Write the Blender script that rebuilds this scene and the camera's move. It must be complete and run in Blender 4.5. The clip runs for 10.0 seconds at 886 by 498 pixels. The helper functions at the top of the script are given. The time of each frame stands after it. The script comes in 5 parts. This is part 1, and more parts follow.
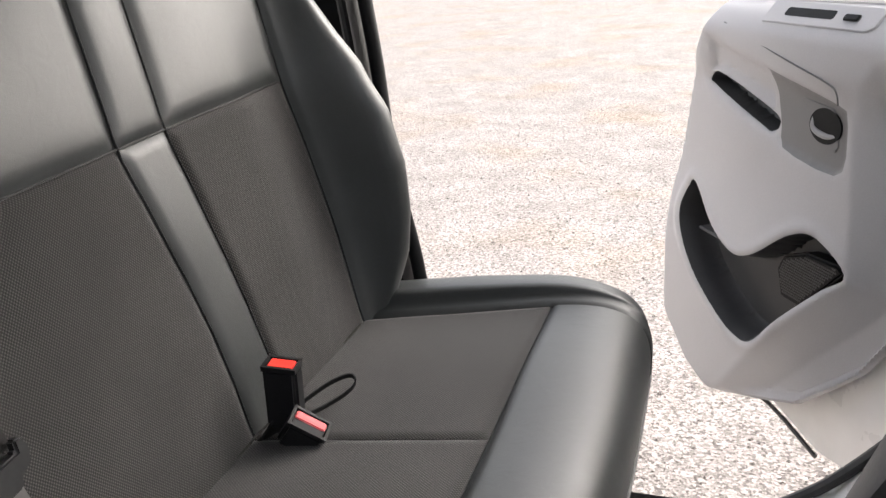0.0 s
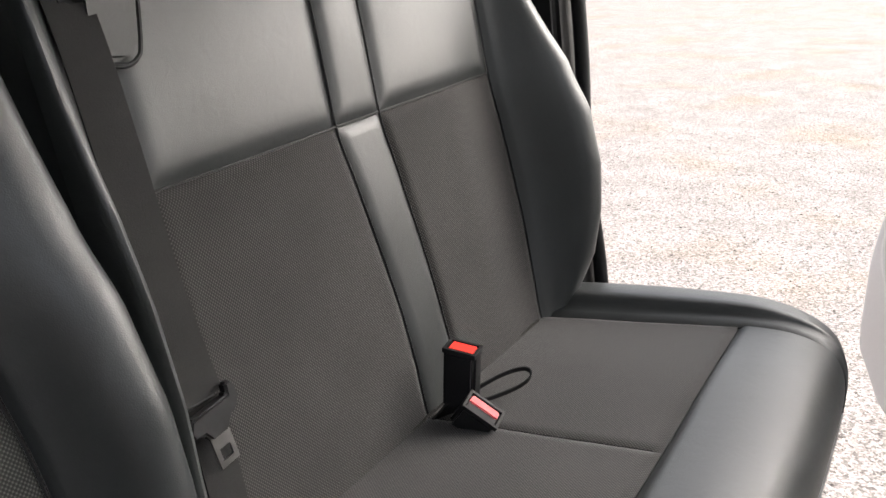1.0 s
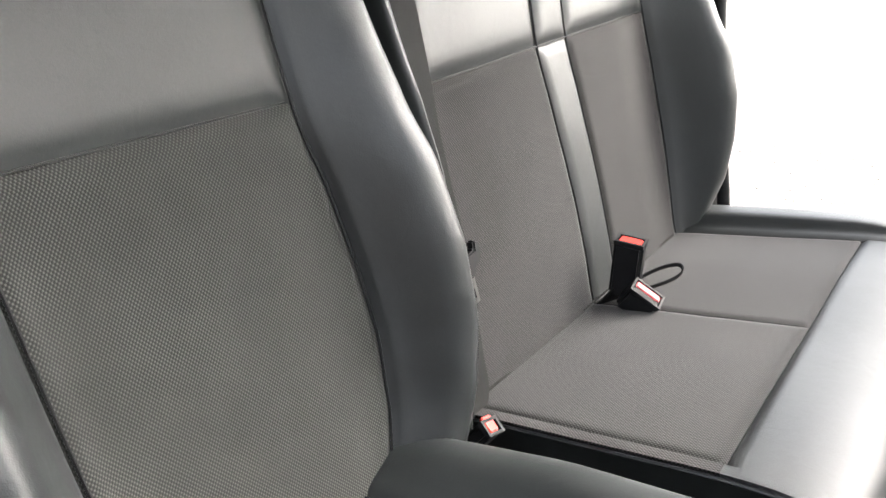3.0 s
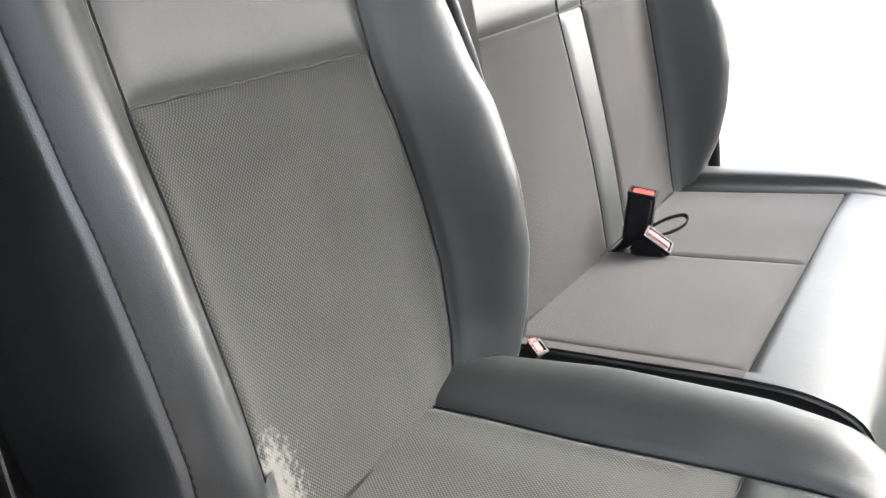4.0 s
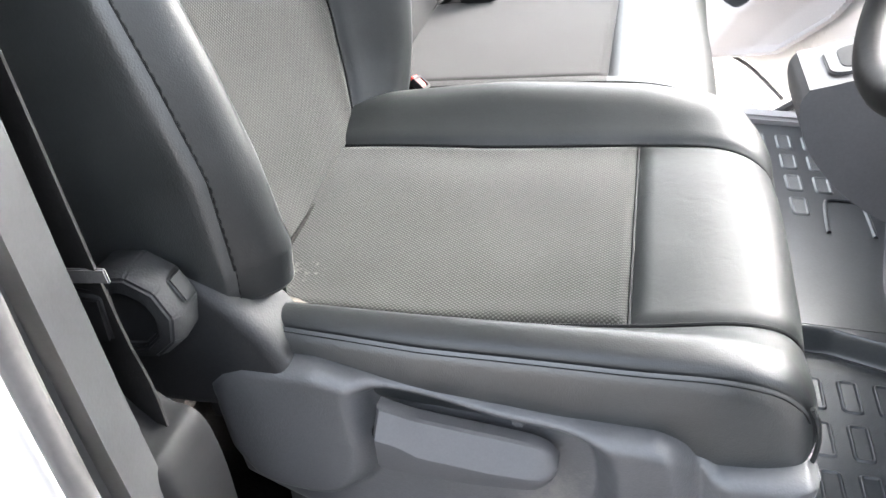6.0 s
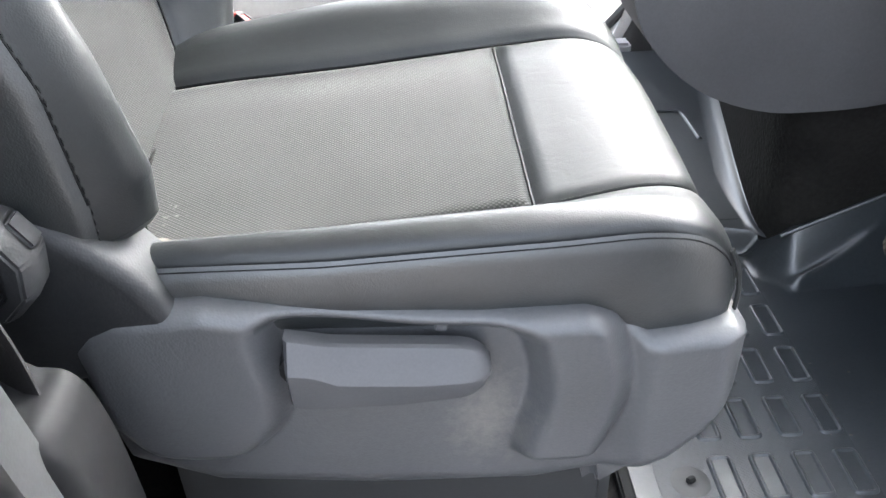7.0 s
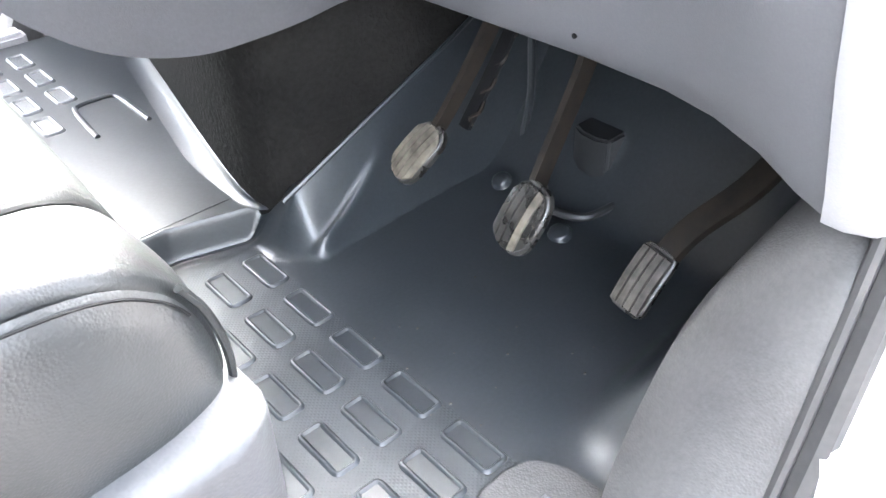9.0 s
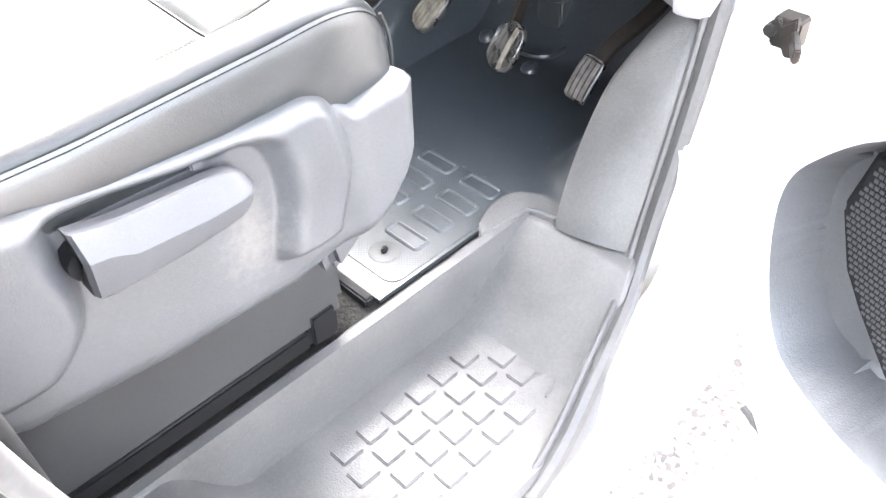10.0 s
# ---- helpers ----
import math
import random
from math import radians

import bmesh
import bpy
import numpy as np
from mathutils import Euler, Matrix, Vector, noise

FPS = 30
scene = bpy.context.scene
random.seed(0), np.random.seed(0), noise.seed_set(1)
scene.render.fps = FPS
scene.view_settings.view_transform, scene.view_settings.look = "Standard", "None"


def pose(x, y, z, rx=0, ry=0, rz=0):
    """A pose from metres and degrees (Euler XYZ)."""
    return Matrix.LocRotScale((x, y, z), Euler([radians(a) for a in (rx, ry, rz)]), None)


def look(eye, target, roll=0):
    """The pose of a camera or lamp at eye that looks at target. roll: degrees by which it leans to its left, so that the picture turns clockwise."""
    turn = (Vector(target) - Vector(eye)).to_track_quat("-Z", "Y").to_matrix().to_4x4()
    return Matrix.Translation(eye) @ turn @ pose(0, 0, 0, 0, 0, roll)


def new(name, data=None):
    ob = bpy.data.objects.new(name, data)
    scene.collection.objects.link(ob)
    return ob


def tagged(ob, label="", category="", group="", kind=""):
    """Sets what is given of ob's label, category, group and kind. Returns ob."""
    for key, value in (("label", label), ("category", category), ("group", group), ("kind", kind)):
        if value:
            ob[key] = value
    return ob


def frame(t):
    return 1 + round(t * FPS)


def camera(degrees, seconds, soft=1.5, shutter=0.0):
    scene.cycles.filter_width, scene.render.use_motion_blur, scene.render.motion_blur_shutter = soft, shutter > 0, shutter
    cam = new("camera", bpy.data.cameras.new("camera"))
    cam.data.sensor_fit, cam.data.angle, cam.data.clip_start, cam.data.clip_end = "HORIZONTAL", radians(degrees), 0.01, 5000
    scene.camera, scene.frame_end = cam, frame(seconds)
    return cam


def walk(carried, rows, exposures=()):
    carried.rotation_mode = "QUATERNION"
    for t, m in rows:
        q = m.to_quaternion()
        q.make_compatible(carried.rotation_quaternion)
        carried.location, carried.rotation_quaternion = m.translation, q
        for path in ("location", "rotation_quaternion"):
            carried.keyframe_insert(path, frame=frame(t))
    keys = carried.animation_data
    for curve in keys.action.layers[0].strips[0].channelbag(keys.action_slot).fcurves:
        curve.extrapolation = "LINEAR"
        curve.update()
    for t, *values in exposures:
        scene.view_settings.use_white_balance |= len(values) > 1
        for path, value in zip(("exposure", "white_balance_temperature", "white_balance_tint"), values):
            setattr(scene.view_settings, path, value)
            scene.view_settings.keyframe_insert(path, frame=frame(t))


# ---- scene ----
cam = camera(56.6, 10.0)
PATH = [
    (0, (0.212, 0.165, 1.536), (-0.419, 1.932, 0.845), -4.2),
    (0.5, (0.197, 0.153, 1.537), (-0.647, 1.833, 0.857), -2.9),
    (1, (0.189, 0.143, 1.536), (-0.811, 1.739, 0.862), -2.1),
    (1.5, (0.193, 0.128, 1.535), (-0.877, 1.675, 0.857), -1.7),
    (2, (0.203, 0.099, 1.522), (-0.878, 1.627, 0.817), -1.7),
    (2.5, (0.173, 0.007, 1.518), (-0.919, 1.511, 0.779), -1.7),
    (2.7, (0.152, -0.067, 1.517), (-0.944, 1.436, 0.781), -1.6),
    (3.8, (0.124, -0.301, 1.495), (-0.875, 1.256, 0.735), -1.2),
    (4, (0.115, -0.328, 1.493), (-0.886, 1.228, 0.733), -1.3),
    (4.5, (0.105, -0.37, 1.479), (-0.867, 1.2, 0.71), -1.4),
    (5, (0.079, -0.415, 1.455), (-0.712, 1.171, 0.528), -1.3),
    (5.2, (0.058, -0.435, 1.445), (-0.644, 1.128, 0.413), -1.0),
    (6.3, (-0.067, -0.504, 1.399), (-0.303, 1.117, 0.251), -1.2),
    (6.5, (-0.087, -0.509, 1.378), (-0.229, 1.124, 0.231), -1.3),
    (7, (-0.103, -0.488, 1.315), (-0.031, 1.142, 0.159), -1.5),
    (7.5, (-0.076, -0.449, 1.267), (0.246, 1.141, 0.098), -1.3),
    (8, (0.002, -0.35, 1.192), (0.671, 1.119, 0.01), -1.1),
    (8.5, (0.072, -0.25, 1.14), (0.978, 1.077, -0.051), -0.9),
    (9, (0.062, -0.239, 1.145), (1.1, 0.971, -0.063), -2.0),
    (9.2, (0.001, -0.294, 1.133), (1.06, 0.895, -0.077), -1.9),
    (9.5, (-0.099, -0.363, 1.192), (0.917, 0.719, -0.149), -2.1),
    (10, (-0.327, -0.545, 1.3), (0.696, 0.522, -0.048), -2.1),
]

# ---- light ----
EXPOSURES = [(0.0, 2.05, 6650, 11), (1.2, 2.18, 6650, 11), (2.0, 2.58, 6650, 11), (2.7, 2.95, 6580, 10), (3.8, 3.3, 6480, 9), (5.2, 3.48, 6350, 9), (6.3, 3.65, 6250, 9), (7.0, 3.62, 6150, 9), (7.5, 3.75, 6150, 9), (8.0, 4.1, 6200, 9), (8.5, 4.3, 6200, 9), (9.0, 5.28, 6350, 10), (9.5, 5.48, 6500, 11), (10.0, 5.45, 6500, 11)]
walk(cam, [(t, look(eye, target, roll)) for t, eye, target, roll in PATH], EXPOSURES)

world = bpy.data.worlds.new("sky")
scene.world = world
world.use_nodes = True
wn, wl = world.node_tree.nodes, world.node_tree.links
sky = wn.new("ShaderNodeTexSky")
sky.sky_type, sky.sun_disc = "NISHITA", False
sky.sun_elevation, sky.sun_rotation, sky.dust_density = radians(36), radians(42), 5.0
wn["Background"].inputs["Strength"].default_value = 0.15
pale = wn.new("ShaderNodeHueSaturation")
pale.inputs["Saturation"].default_value = 0.36
wl.new(sky.outputs["Color"], pale.inputs["Color"])
wl.new(pale.outputs["Color"], wn["Background"].inputs["Color"])
sun_data = bpy.data.lights.new("sun", "SUN")
sun_data.energy, sun_data.angle, sun_data.color = 0.68, radians(68), (1.0, 0.98, 0.96)
sun = new("sun", sun_data)
sun.matrix_world = look((2.2, 2.95, 2.8), (0, 0.5, 0.5))


# ---- materials ----
def surface(name, dark, light, rough=0.5, grain=200.0, relief=0.2, depth=0.001, patch=6.0, metal=0.0, cell=False, spec=0.5, rough_spread=0.12, dust=None, ior=1.5, crease=0.0):
    """A worn surface: colour drifts between dark and light at two scales, with fine relief."""
    m = bpy.data.materials.new(name)
    m.use_nodes = True
    n, l = m.node_tree.nodes, m.node_tree.links
    b = n["Principled BSDF"]
    b.inputs["Metallic"].default_value = metal
    b.inputs["Specular IOR Level"].default_value, b.inputs["IOR"].default_value = spec, ior
    co = n.new("ShaderNodeTexCoord").outputs["Object"]
    big, fine = n.new("ShaderNodeTexNoise"), n.new("ShaderNodeTexNoise")
    big.inputs["Scale"].default_value, big.inputs["Detail"].default_value = patch, 6.0
    fine.inputs["Scale"].default_value, fine.inputs["Detail"].default_value = grain * 0.5, 3.0
    mix = n.new("ShaderNodeMath")
    mix.operation = "MULTIPLY_ADD"
    mix.inputs[1].default_value, mix.inputs[2].default_value = 0.35, 0.0
    add = n.new("ShaderNodeMath")
    add.operation = "MULTIPLY_ADD"
    add.inputs[1].default_value = 0.65
    ramp = n.new("ShaderNodeValToRGB")
    ramp.color_ramp.elements[0].position, ramp.color_ramp.elements[1].position = 0.32, 0.68
    ramp.color_ramp.elements[0].color, ramp.color_ramp.elements[1].color = (*dark, 1), (*light, 1)
    for tex in (big, fine):
        l.new(co, tex.inputs["Vector"])
    l.new(fine.outputs["Fac"], mix.inputs[0])
    l.new(big.outputs["Fac"], add.inputs[0])
    l.new(mix.outputs[0], add.inputs[2])
    l.new(add.outputs[0], ramp.inputs["Fac"])
    l.new(ramp.outputs["Color"], b.inputs["Base Color"])
    if dust:
        away = n.new("ShaderNodeVectorMath")
        away.operation = "SUBTRACT"
        away.inputs[1].default_value = dust[0]
        l.new(n.new("ShaderNodeTexCoord").outputs["Object"], away.inputs[0])
        squash = n.new("ShaderNodeVectorMath")
        squash.operation = "MULTIPLY"
        squash.inputs[1].default_value = dust[1]
        l.new(away.outputs[0], squash.inputs[0])
        length = n.new("ShaderNodeVectorMath")
        length.operation = "LENGTH"
        l.new(squash.outputs[0], length.inputs[0])
        fray = n.new("ShaderNodeTexNoise")
        fray.inputs["Scale"].default_value, fray.inputs["Detail"].default_value = 90.0, 8.0
        fray.inputs["Roughness"].default_value = 0.75
        l.new(co, fray.inputs["Vector"])
        reach = n.new("ShaderNodeMath")
        reach.operation = "MULTIPLY_ADD"
        reach.inputs[1].default_value, reach.inputs[2].default_value = 2.6, -0.6
        l.new(fray.outputs["Fac"], reach.inputs[0])
        gap = n.new("ShaderNodeMath")
        gap.operation = "SUBTRACT"
        l.new(reach.outputs[0], gap.inputs[0])
        l.new(length.outputs["Value"], gap.inputs[1])
        fade = n.new("ShaderNodeMapRange")
        fade.inputs["From Min"].default_value, fade.inputs["From Max"].default_value = -0.2, 0.7
        fade.inputs["To Max"].default_value = 0.32
        l.new(gap.outputs[0], fade.inputs["Value"])
        over = n.new("ShaderNodeMix")
        over.data_type = "RGBA"
        over.inputs[7].default_value = (*dust[2], 1)
        l.new(fade.outputs[0], over.inputs[0])
        l.new(ramp.outputs["Color"], over.inputs[6])
        l.new(over.outputs[2], b.inputs["Base Color"])
    rr = n.new("ShaderNodeMapRange")
    rr.inputs["To Min"].default_value, rr.inputs["To Max"].default_value = rough - rough_spread, rough + rough_spread
    l.new(big.outputs["Fac"], rr.inputs["Value"])
    l.new(rr.outputs[0], b.inputs["Roughness"])
    if relief:
        if cell:
            tex = n.new("ShaderNodeTexVoronoi")
            tex.feature = "SMOOTH_F1"
            tex.inputs["Smoothness"].default_value = 0.6
            tex.inputs["Scale"].default_value = grain
            out = tex.outputs["Distance"]
            l.new(co, tex.inputs["Vector"])
        else:
            out = fine.outputs["Fac"]
        bump = n.new("ShaderNodeBump")
        bump.inputs["Strength"].default_value, bump.inputs["Distance"].default_value = relief, depth
        l.new(out, bump.inputs["Height"])
        l.new(bump.outputs["Normal"], b.inputs["Normal"])
        if crease:
            fold = n.new("ShaderNodeTexNoise")
            fold.inputs["Scale"].default_value, fold.inputs["Detail"].default_value = 38.0, 4.0
            fold.inputs["Distortion"].default_value = 1.2
            l.new(co, fold.inputs["Vector"])
            soft = n.new("ShaderNodeBump")
            soft.inputs["Strength"].default_value, soft.inputs["Distance"].default_value = 0.5, crease
            l.new(fold.outputs["Fac"], soft.inputs["Height"])
            l.new(soft.outputs["Normal"], bump.inputs["Normal"])
    return m


def woven(name, dark, light, pitch, wear=None):
    """Woven seat cloth: light knots in staggered rows on a dark ground, laid out by the panel's own UV in metres."""
    m = bpy.data.materials.new(name)
    m.use_nodes = True
    n, l = m.node_tree.nodes, m.node_tree.links
    b = n["Principled BSDF"]
    b.inputs["Roughness"].default_value, b.inputs["Specular IOR Level"].default_value = 0.9, 0.2
    b.inputs["Sheen Weight"].default_value, b.inputs["Sheen Roughness"].default_value = 0.15, 0.4
    uv = n.new("ShaderNodeTexCoord").outputs["UV"]
    sep = n.new("ShaderNodeSeparateXYZ")
    l.new(uv, sep.inputs[0])

    def calc(op, a, c, d=None):
        k = n.new("ShaderNodeMath")
        k.operation = op
        for i, v in enumerate((a, c, d)):
            if v is None:
                continue
            if isinstance(v, (int, float)):
                k.inputs[i].default_value = v
            else:
                l.new(v, k.inputs[i])
        return k.outputs[0]
    wob = n.new("ShaderNodeTexNoise")
    wob.inputs["Scale"].default_value = 60.0
    l.new(uv, wob.inputs["Vector"])
    k = 2 * math.pi / pitch
    a = calc("SINE", calc("MULTIPLY_ADD", sep.outputs[0], k, calc("MULTIPLY", wob.outputs["Fac"], 0.5)), 0)
    c = calc("SINE", calc("MULTIPLY_ADD", sep.outputs[1], k * 0.8, calc("MULTIPLY", wob.outputs["Fac"], 0.5)), 0)
    knot = calc("MULTIPLY_ADD", calc("MULTIPLY", a, c), 0.5, 0.5)
    big = n.new("ShaderNodeTexNoise")
    big.inputs["Scale"].default_value, big.inputs["Detail"].default_value = 9.0, 5.0
    l.new(uv, big.inputs["Vector"])
    fac = calc("POWER", knot, 2.0)
    fac = calc("MULTIPLY", fac, calc("MULTIPLY_ADD", big.outputs["Fac"], 0.7, 0.6))
    ramp = n.new("ShaderNodeValToRGB")
    ramp.color_ramp.elements[0].color, ramp.color_ramp.elements[1].color = (*dark, 1), (*light, 1)
    ramp.color_ramp.elements[0].position, ramp.color_ramp.elements[1].position = 0.1, 0.95
    l.new(fac, ramp.inputs["Fac"])
    col = ramp.outputs["Color"]
    if wear:
        pos = n.new("ShaderNodeTexCoord").outputs["Object"]
        dist = n.new("ShaderNodeVectorMath")
        dist.operation = "SUBTRACT"
        dist.inputs[1].default_value = wear[0]
        l.new(pos, dist.inputs[0])
        squash = n.new("ShaderNodeVectorMath")
        squash.operation = "MULTIPLY"
        squash.inputs[1].default_value = wear[1]
        l.new(dist.outputs[0], squash.inputs[0])
        length = n.new("ShaderNodeVectorMath")
        length.operation = "LENGTH"
        l.new(squash.outputs[0], length.inputs[0])
        fray = n.new("ShaderNodeTexNoise")
        fray.inputs["Scale"].default_value, fray.inputs["Detail"].default_value = 130.0, 6.0
        l.new(pos, fray.inputs["Vector"])
        edge = calc("SUBTRACT", calc("MULTIPLY_ADD", fray.outputs["Fac"], 2.2, -0.35), length.outputs["Value"])
        step = n.new("ShaderNodeMapRange")
        step.inputs["From Min"].default_value, step.inputs["From Max"].default_value = -0.1, 0.35
        l.new(edge, step.inputs["Value"])
        wm = n.new("ShaderNodeMix")
        wm.data_type = "RGBA"
        wm.inputs[7].default_value = (0.115, 0.112, 0.104, 1)
        l.new(calc("MULTIPLY", step.outputs[0], 0.6), wm.inputs[0])
        l.new(col, wm.inputs[6])
        col = wm.outputs[2]
    l.new(col, b.inputs["Base Color"])
    bump = n.new("ShaderNodeBump")
    bump.inputs["Strength"].default_value, bump.inputs["Distance"].default_value = 0.3, 0.001
    l.new(knot, bump.inputs["Height"])
    l.new(bump.outputs["Normal"], b.inputs["Normal"])
    return m


LEATHER = surface("black_leatherette", (0.0095, 0.011, 0.011), (0.017, 0.0185, 0.0185), 0.45, 900, 0.24, 0.0004, 9, cell=True, spec=0.45, ior=1.5, rough_spread=0.09, crease=0.0006)
LEATHER_WORN = surface("worn_leatherette", (0.0065, 0.0074, 0.0078), (0.0125, 0.0137, 0.0142), 0.39, 800, 0.26, 0.0004, 18, cell=True, spec=0.5, ior=1.5, rough_spread=0.12, crease=0.0008)
CLOTH = woven("dark_cloth", (0.0065, 0.0062, 0.0060), (0.0502, 0.0470, 0.0461), 0.0039)
CLOTH_DRIVER = woven("dark_cloth_worn", (0.0095, 0.0095, 0.009), (0.054, 0.0542, 0.0498), 0.0039, ((-0.36, 0.125, 0.985), (14.0, 24.0, 13.0)))
LEATHER_MATT = surface("matt_leatherette", (0.0095, 0.011, 0.011), (0.017, 0.0185, 0.0185), 0.50, 900, 0.26, 0.0004, 9, cell=True, spec=0.26, ior=1.5, rough_spread=0.1, crease=0.0008)
LEATHER_SHINY = surface("polished_leatherette", (0.012, 0.0135, 0.014), (0.022, 0.024, 0.025), 0.40, 700, 0.3, 0.0005, 18, cell=True, spec=0.95, ior=1.5, rough_spread=0.12, crease=0.0009)
PLASTIC = surface("grained_grey_plastic", (0.042, 0.043, 0.046), (0.066, 0.067, 0.071), 0.42, 480, 0.3, 0.0008, 8, cell=True, spec=0.9)
POST = surface("dark_pillar_plastic", (0.016, 0.0165, 0.0175), (0.028, 0.029, 0.030), 0.45, 420, 0.12, 0.0004, 12, cell=True, spec=0.6)
# valance plastic darkened: shade on hinge cover and knob is in the colour
HINGE_SHADED = surface("shaded_hinge_plastic", (0.010, 0.0105, 0.0115), (0.019, 0.0195, 0.021), 0.55, 480, 0.22, 0.0005, 12, cell=True, spec=0.28)
VALANCE = surface("dusty_valance_plastic", (0.044, 0.045, 0.048), (0.068, 0.069, 0.073), 0.46, 480, 0.26, 0.0007, 8, cell=True, spec=0.75, dust=((-0.045, 0.0, 0.775), (22.0, 10.0, 14.0), (0.22, 0.20, 0.17)))
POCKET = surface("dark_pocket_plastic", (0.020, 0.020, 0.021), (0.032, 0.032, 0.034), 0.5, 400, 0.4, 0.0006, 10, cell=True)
DOOR_INSET = surface("dark_grey_door_inset", (0.150, 0.146, 0.146), (0.182, 0.178, 0.178), 0.45, 600, 0.3, 0.0005, 3, cell=True)
DOOR_MID = surface("mid_grey_door_plastic", (0.25, 0.245, 0.25), (0.29, 0.285, 0.29), 0.45, 600, 0.3, 0.0005, 3, cell=True)
PLASTIC_SMOOTH = surface("smooth_grey_plastic", (0.050, 0.050, 0.053), (0.070, 0.070, 0.073), 0.50, 900, 0.15, 0.0004, 10, spec=0.4)
DASH = surface("dash_plastic", (0.112, 0.112, 0.119), (0.138, 0.138, 0.146), 0.55, 700, 0.25, 0.0005, 4, cell=True)
# dash grey at about half value, the console's shade put into the colour
CONSOLE_SHADED = surface("shaded_console_plastic", (0.058, 0.057, 0.060), (0.080, 0.079, 0.083), 0.5, 600, 0.2, 0.0005, 6, cell=True, spec=0.4)
TRIM_DARK = surface("dark_trim_plastic", (0.056, 0.054, 0.054), (0.090, 0.087, 0.086), 0.5, 420, 0.45, 0.0007, 10, cell=True)
BLACK = surface("black_plastic", (0.0045, 0.0045, 0.005), (0.009, 0.009, 0.0095), 0.55, 300, 0.2, 0.0005, 20, spec=0.15)
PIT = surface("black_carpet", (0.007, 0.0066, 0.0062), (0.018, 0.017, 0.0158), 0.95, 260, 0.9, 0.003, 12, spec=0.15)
RUBBER = surface("rubber_mat", (0.015, 0.018, 0.021), (0.036, 0.041, 0.046), 0.32, 420, 0.14, 0.0005, 5, spec=0.85, ior=1.5, rough_spread=0.06)
RUBBER_FINE = surface("textured_rubber", (0.026, 0.030, 0.034), (0.048, 0.054, 0.060), 0.30, 900, 0.4, 0.0008, 7, cell=True, spec=1.0, ior=1.6)
SEAL = surface("door_seal_rubber", (0.042, 0.041, 0.041), (0.068, 0.066, 0.065), 0.5, 300, 0.2, 0.0005, 15)
DOOR_GREY = surface("light_grey_door_plastic", (0.4, 0.39, 0.395), (0.46, 0.45, 0.455), 0.5, 600, 0.3, 0.0005, 3, cell=True)
WHITE = surface("white_paint", (0.72, 0.70, 0.68), (0.80, 0.78, 0.76), 0.3, 40, 0.05, 0.0005, 3)
RED = surface("red_button_plastic", (0.55, 0.022, 0.014), (0.68, 0.035, 0.022), 0.5, 200, 0.1, 0.0003, 30, spec=0.3)
PINK = surface("faded_red_button_plastic", (0.40, 0.045, 0.05), (0.52, 0.075, 0.08), 0.5, 200, 0.1, 0.0003, 30, spec=0.3)
STEEL = surface("dull_steel", (0.055, 0.054, 0.053), (0.10, 0.098, 0.096), 0.40, 150, 0.2, 0.0005, 30, metal=0.9)
RUST = surface("rusty_black_steel", (0.006, 0.0055, 0.005), (0.030, 0.022, 0.016), 0.6, 120, 0.6, 0.001, 30, metal=0.3)
PEDAL = surface("worn_pedal_rubber", (0.050, 0.044, 0.035), (0.20, 0.178, 0.142), 0.6, 160, 0.5, 0.0008, 45, spec=0.3)
PEDAL_GREY = surface("grey_pedal_rubber", (0.018, 0.0165, 0.015), (0.125, 0.113, 0.098), 0.5, 160, 0.5, 0.0008, 50, spec=0.4)
PEDAL_DARK = surface("dark_pedal_rubber", (0.008, 0.0078, 0.0075), (0.045, 0.042, 0.038), 0.28, 160, 0.3, 0.0006, 40, spec=0.7)
WEB = surface("seat_belt_webbing", (0.0062, 0.006, 0.006), (0.0135, 0.013, 0.0128), 0.8, 1200, 0.5, 0.0006, 14, spec=0.15)
TAN = surface("stained_grey_felt", (0.085, 0.076, 0.064), (0.15, 0.136, 0.115), 0.9, 300, 0.6, 0.001, 20, spec=0.2)
LINER = surface("grey_headlining", (0.42, 0.41, 0.39), (0.50, 0.49, 0.47), 0.95, 500, 0.5, 0.001, 5, spec=0.1)


def hatched_material():
    """Rubber with a fine moulded cross-hatch."""
    m = surface("hatched_rubber", (0.018, 0.021, 0.024), (0.040, 0.045, 0.050), 0.42, 420, 0.16, 0.0005, 6, spec=0.6)
    n, l = m.node_tree.nodes, m.node_tree.links
    co = n.new("ShaderNodeTexCoord").outputs["Object"]
    waves = []
    for turn in (45, -45):
        mp = n.new("ShaderNodeMapping")
        mp.inputs["Rotation"].default_value = (0, 0, radians(turn))
        w = n.new("ShaderNodeTexWave")
        w.inputs["Scale"].default_value = 80.0
        l.new(co, mp.inputs["Vector"])
        l.new(mp.outputs[0], w.inputs["Vector"])
        waves.append(w.outputs["Fac"])
    top = n.new("ShaderNodeMath")
    top.operation = "MULTIPLY"
    l.new(waves[0], top.inputs[0])
    l.new(waves[1], top.inputs[1])
    bump = n.new("ShaderNodeBump")
    bump.inputs["Strength"].default_value, bump.inputs["Distance"].default_value = 0.16, 0.001
    l.new(top.outputs[0], bump.inputs["Height"])
    l.new(bump.outputs["Normal"], n["Principled BSDF"].inputs["Normal"])
    return m


HATCHED = hatched_material()


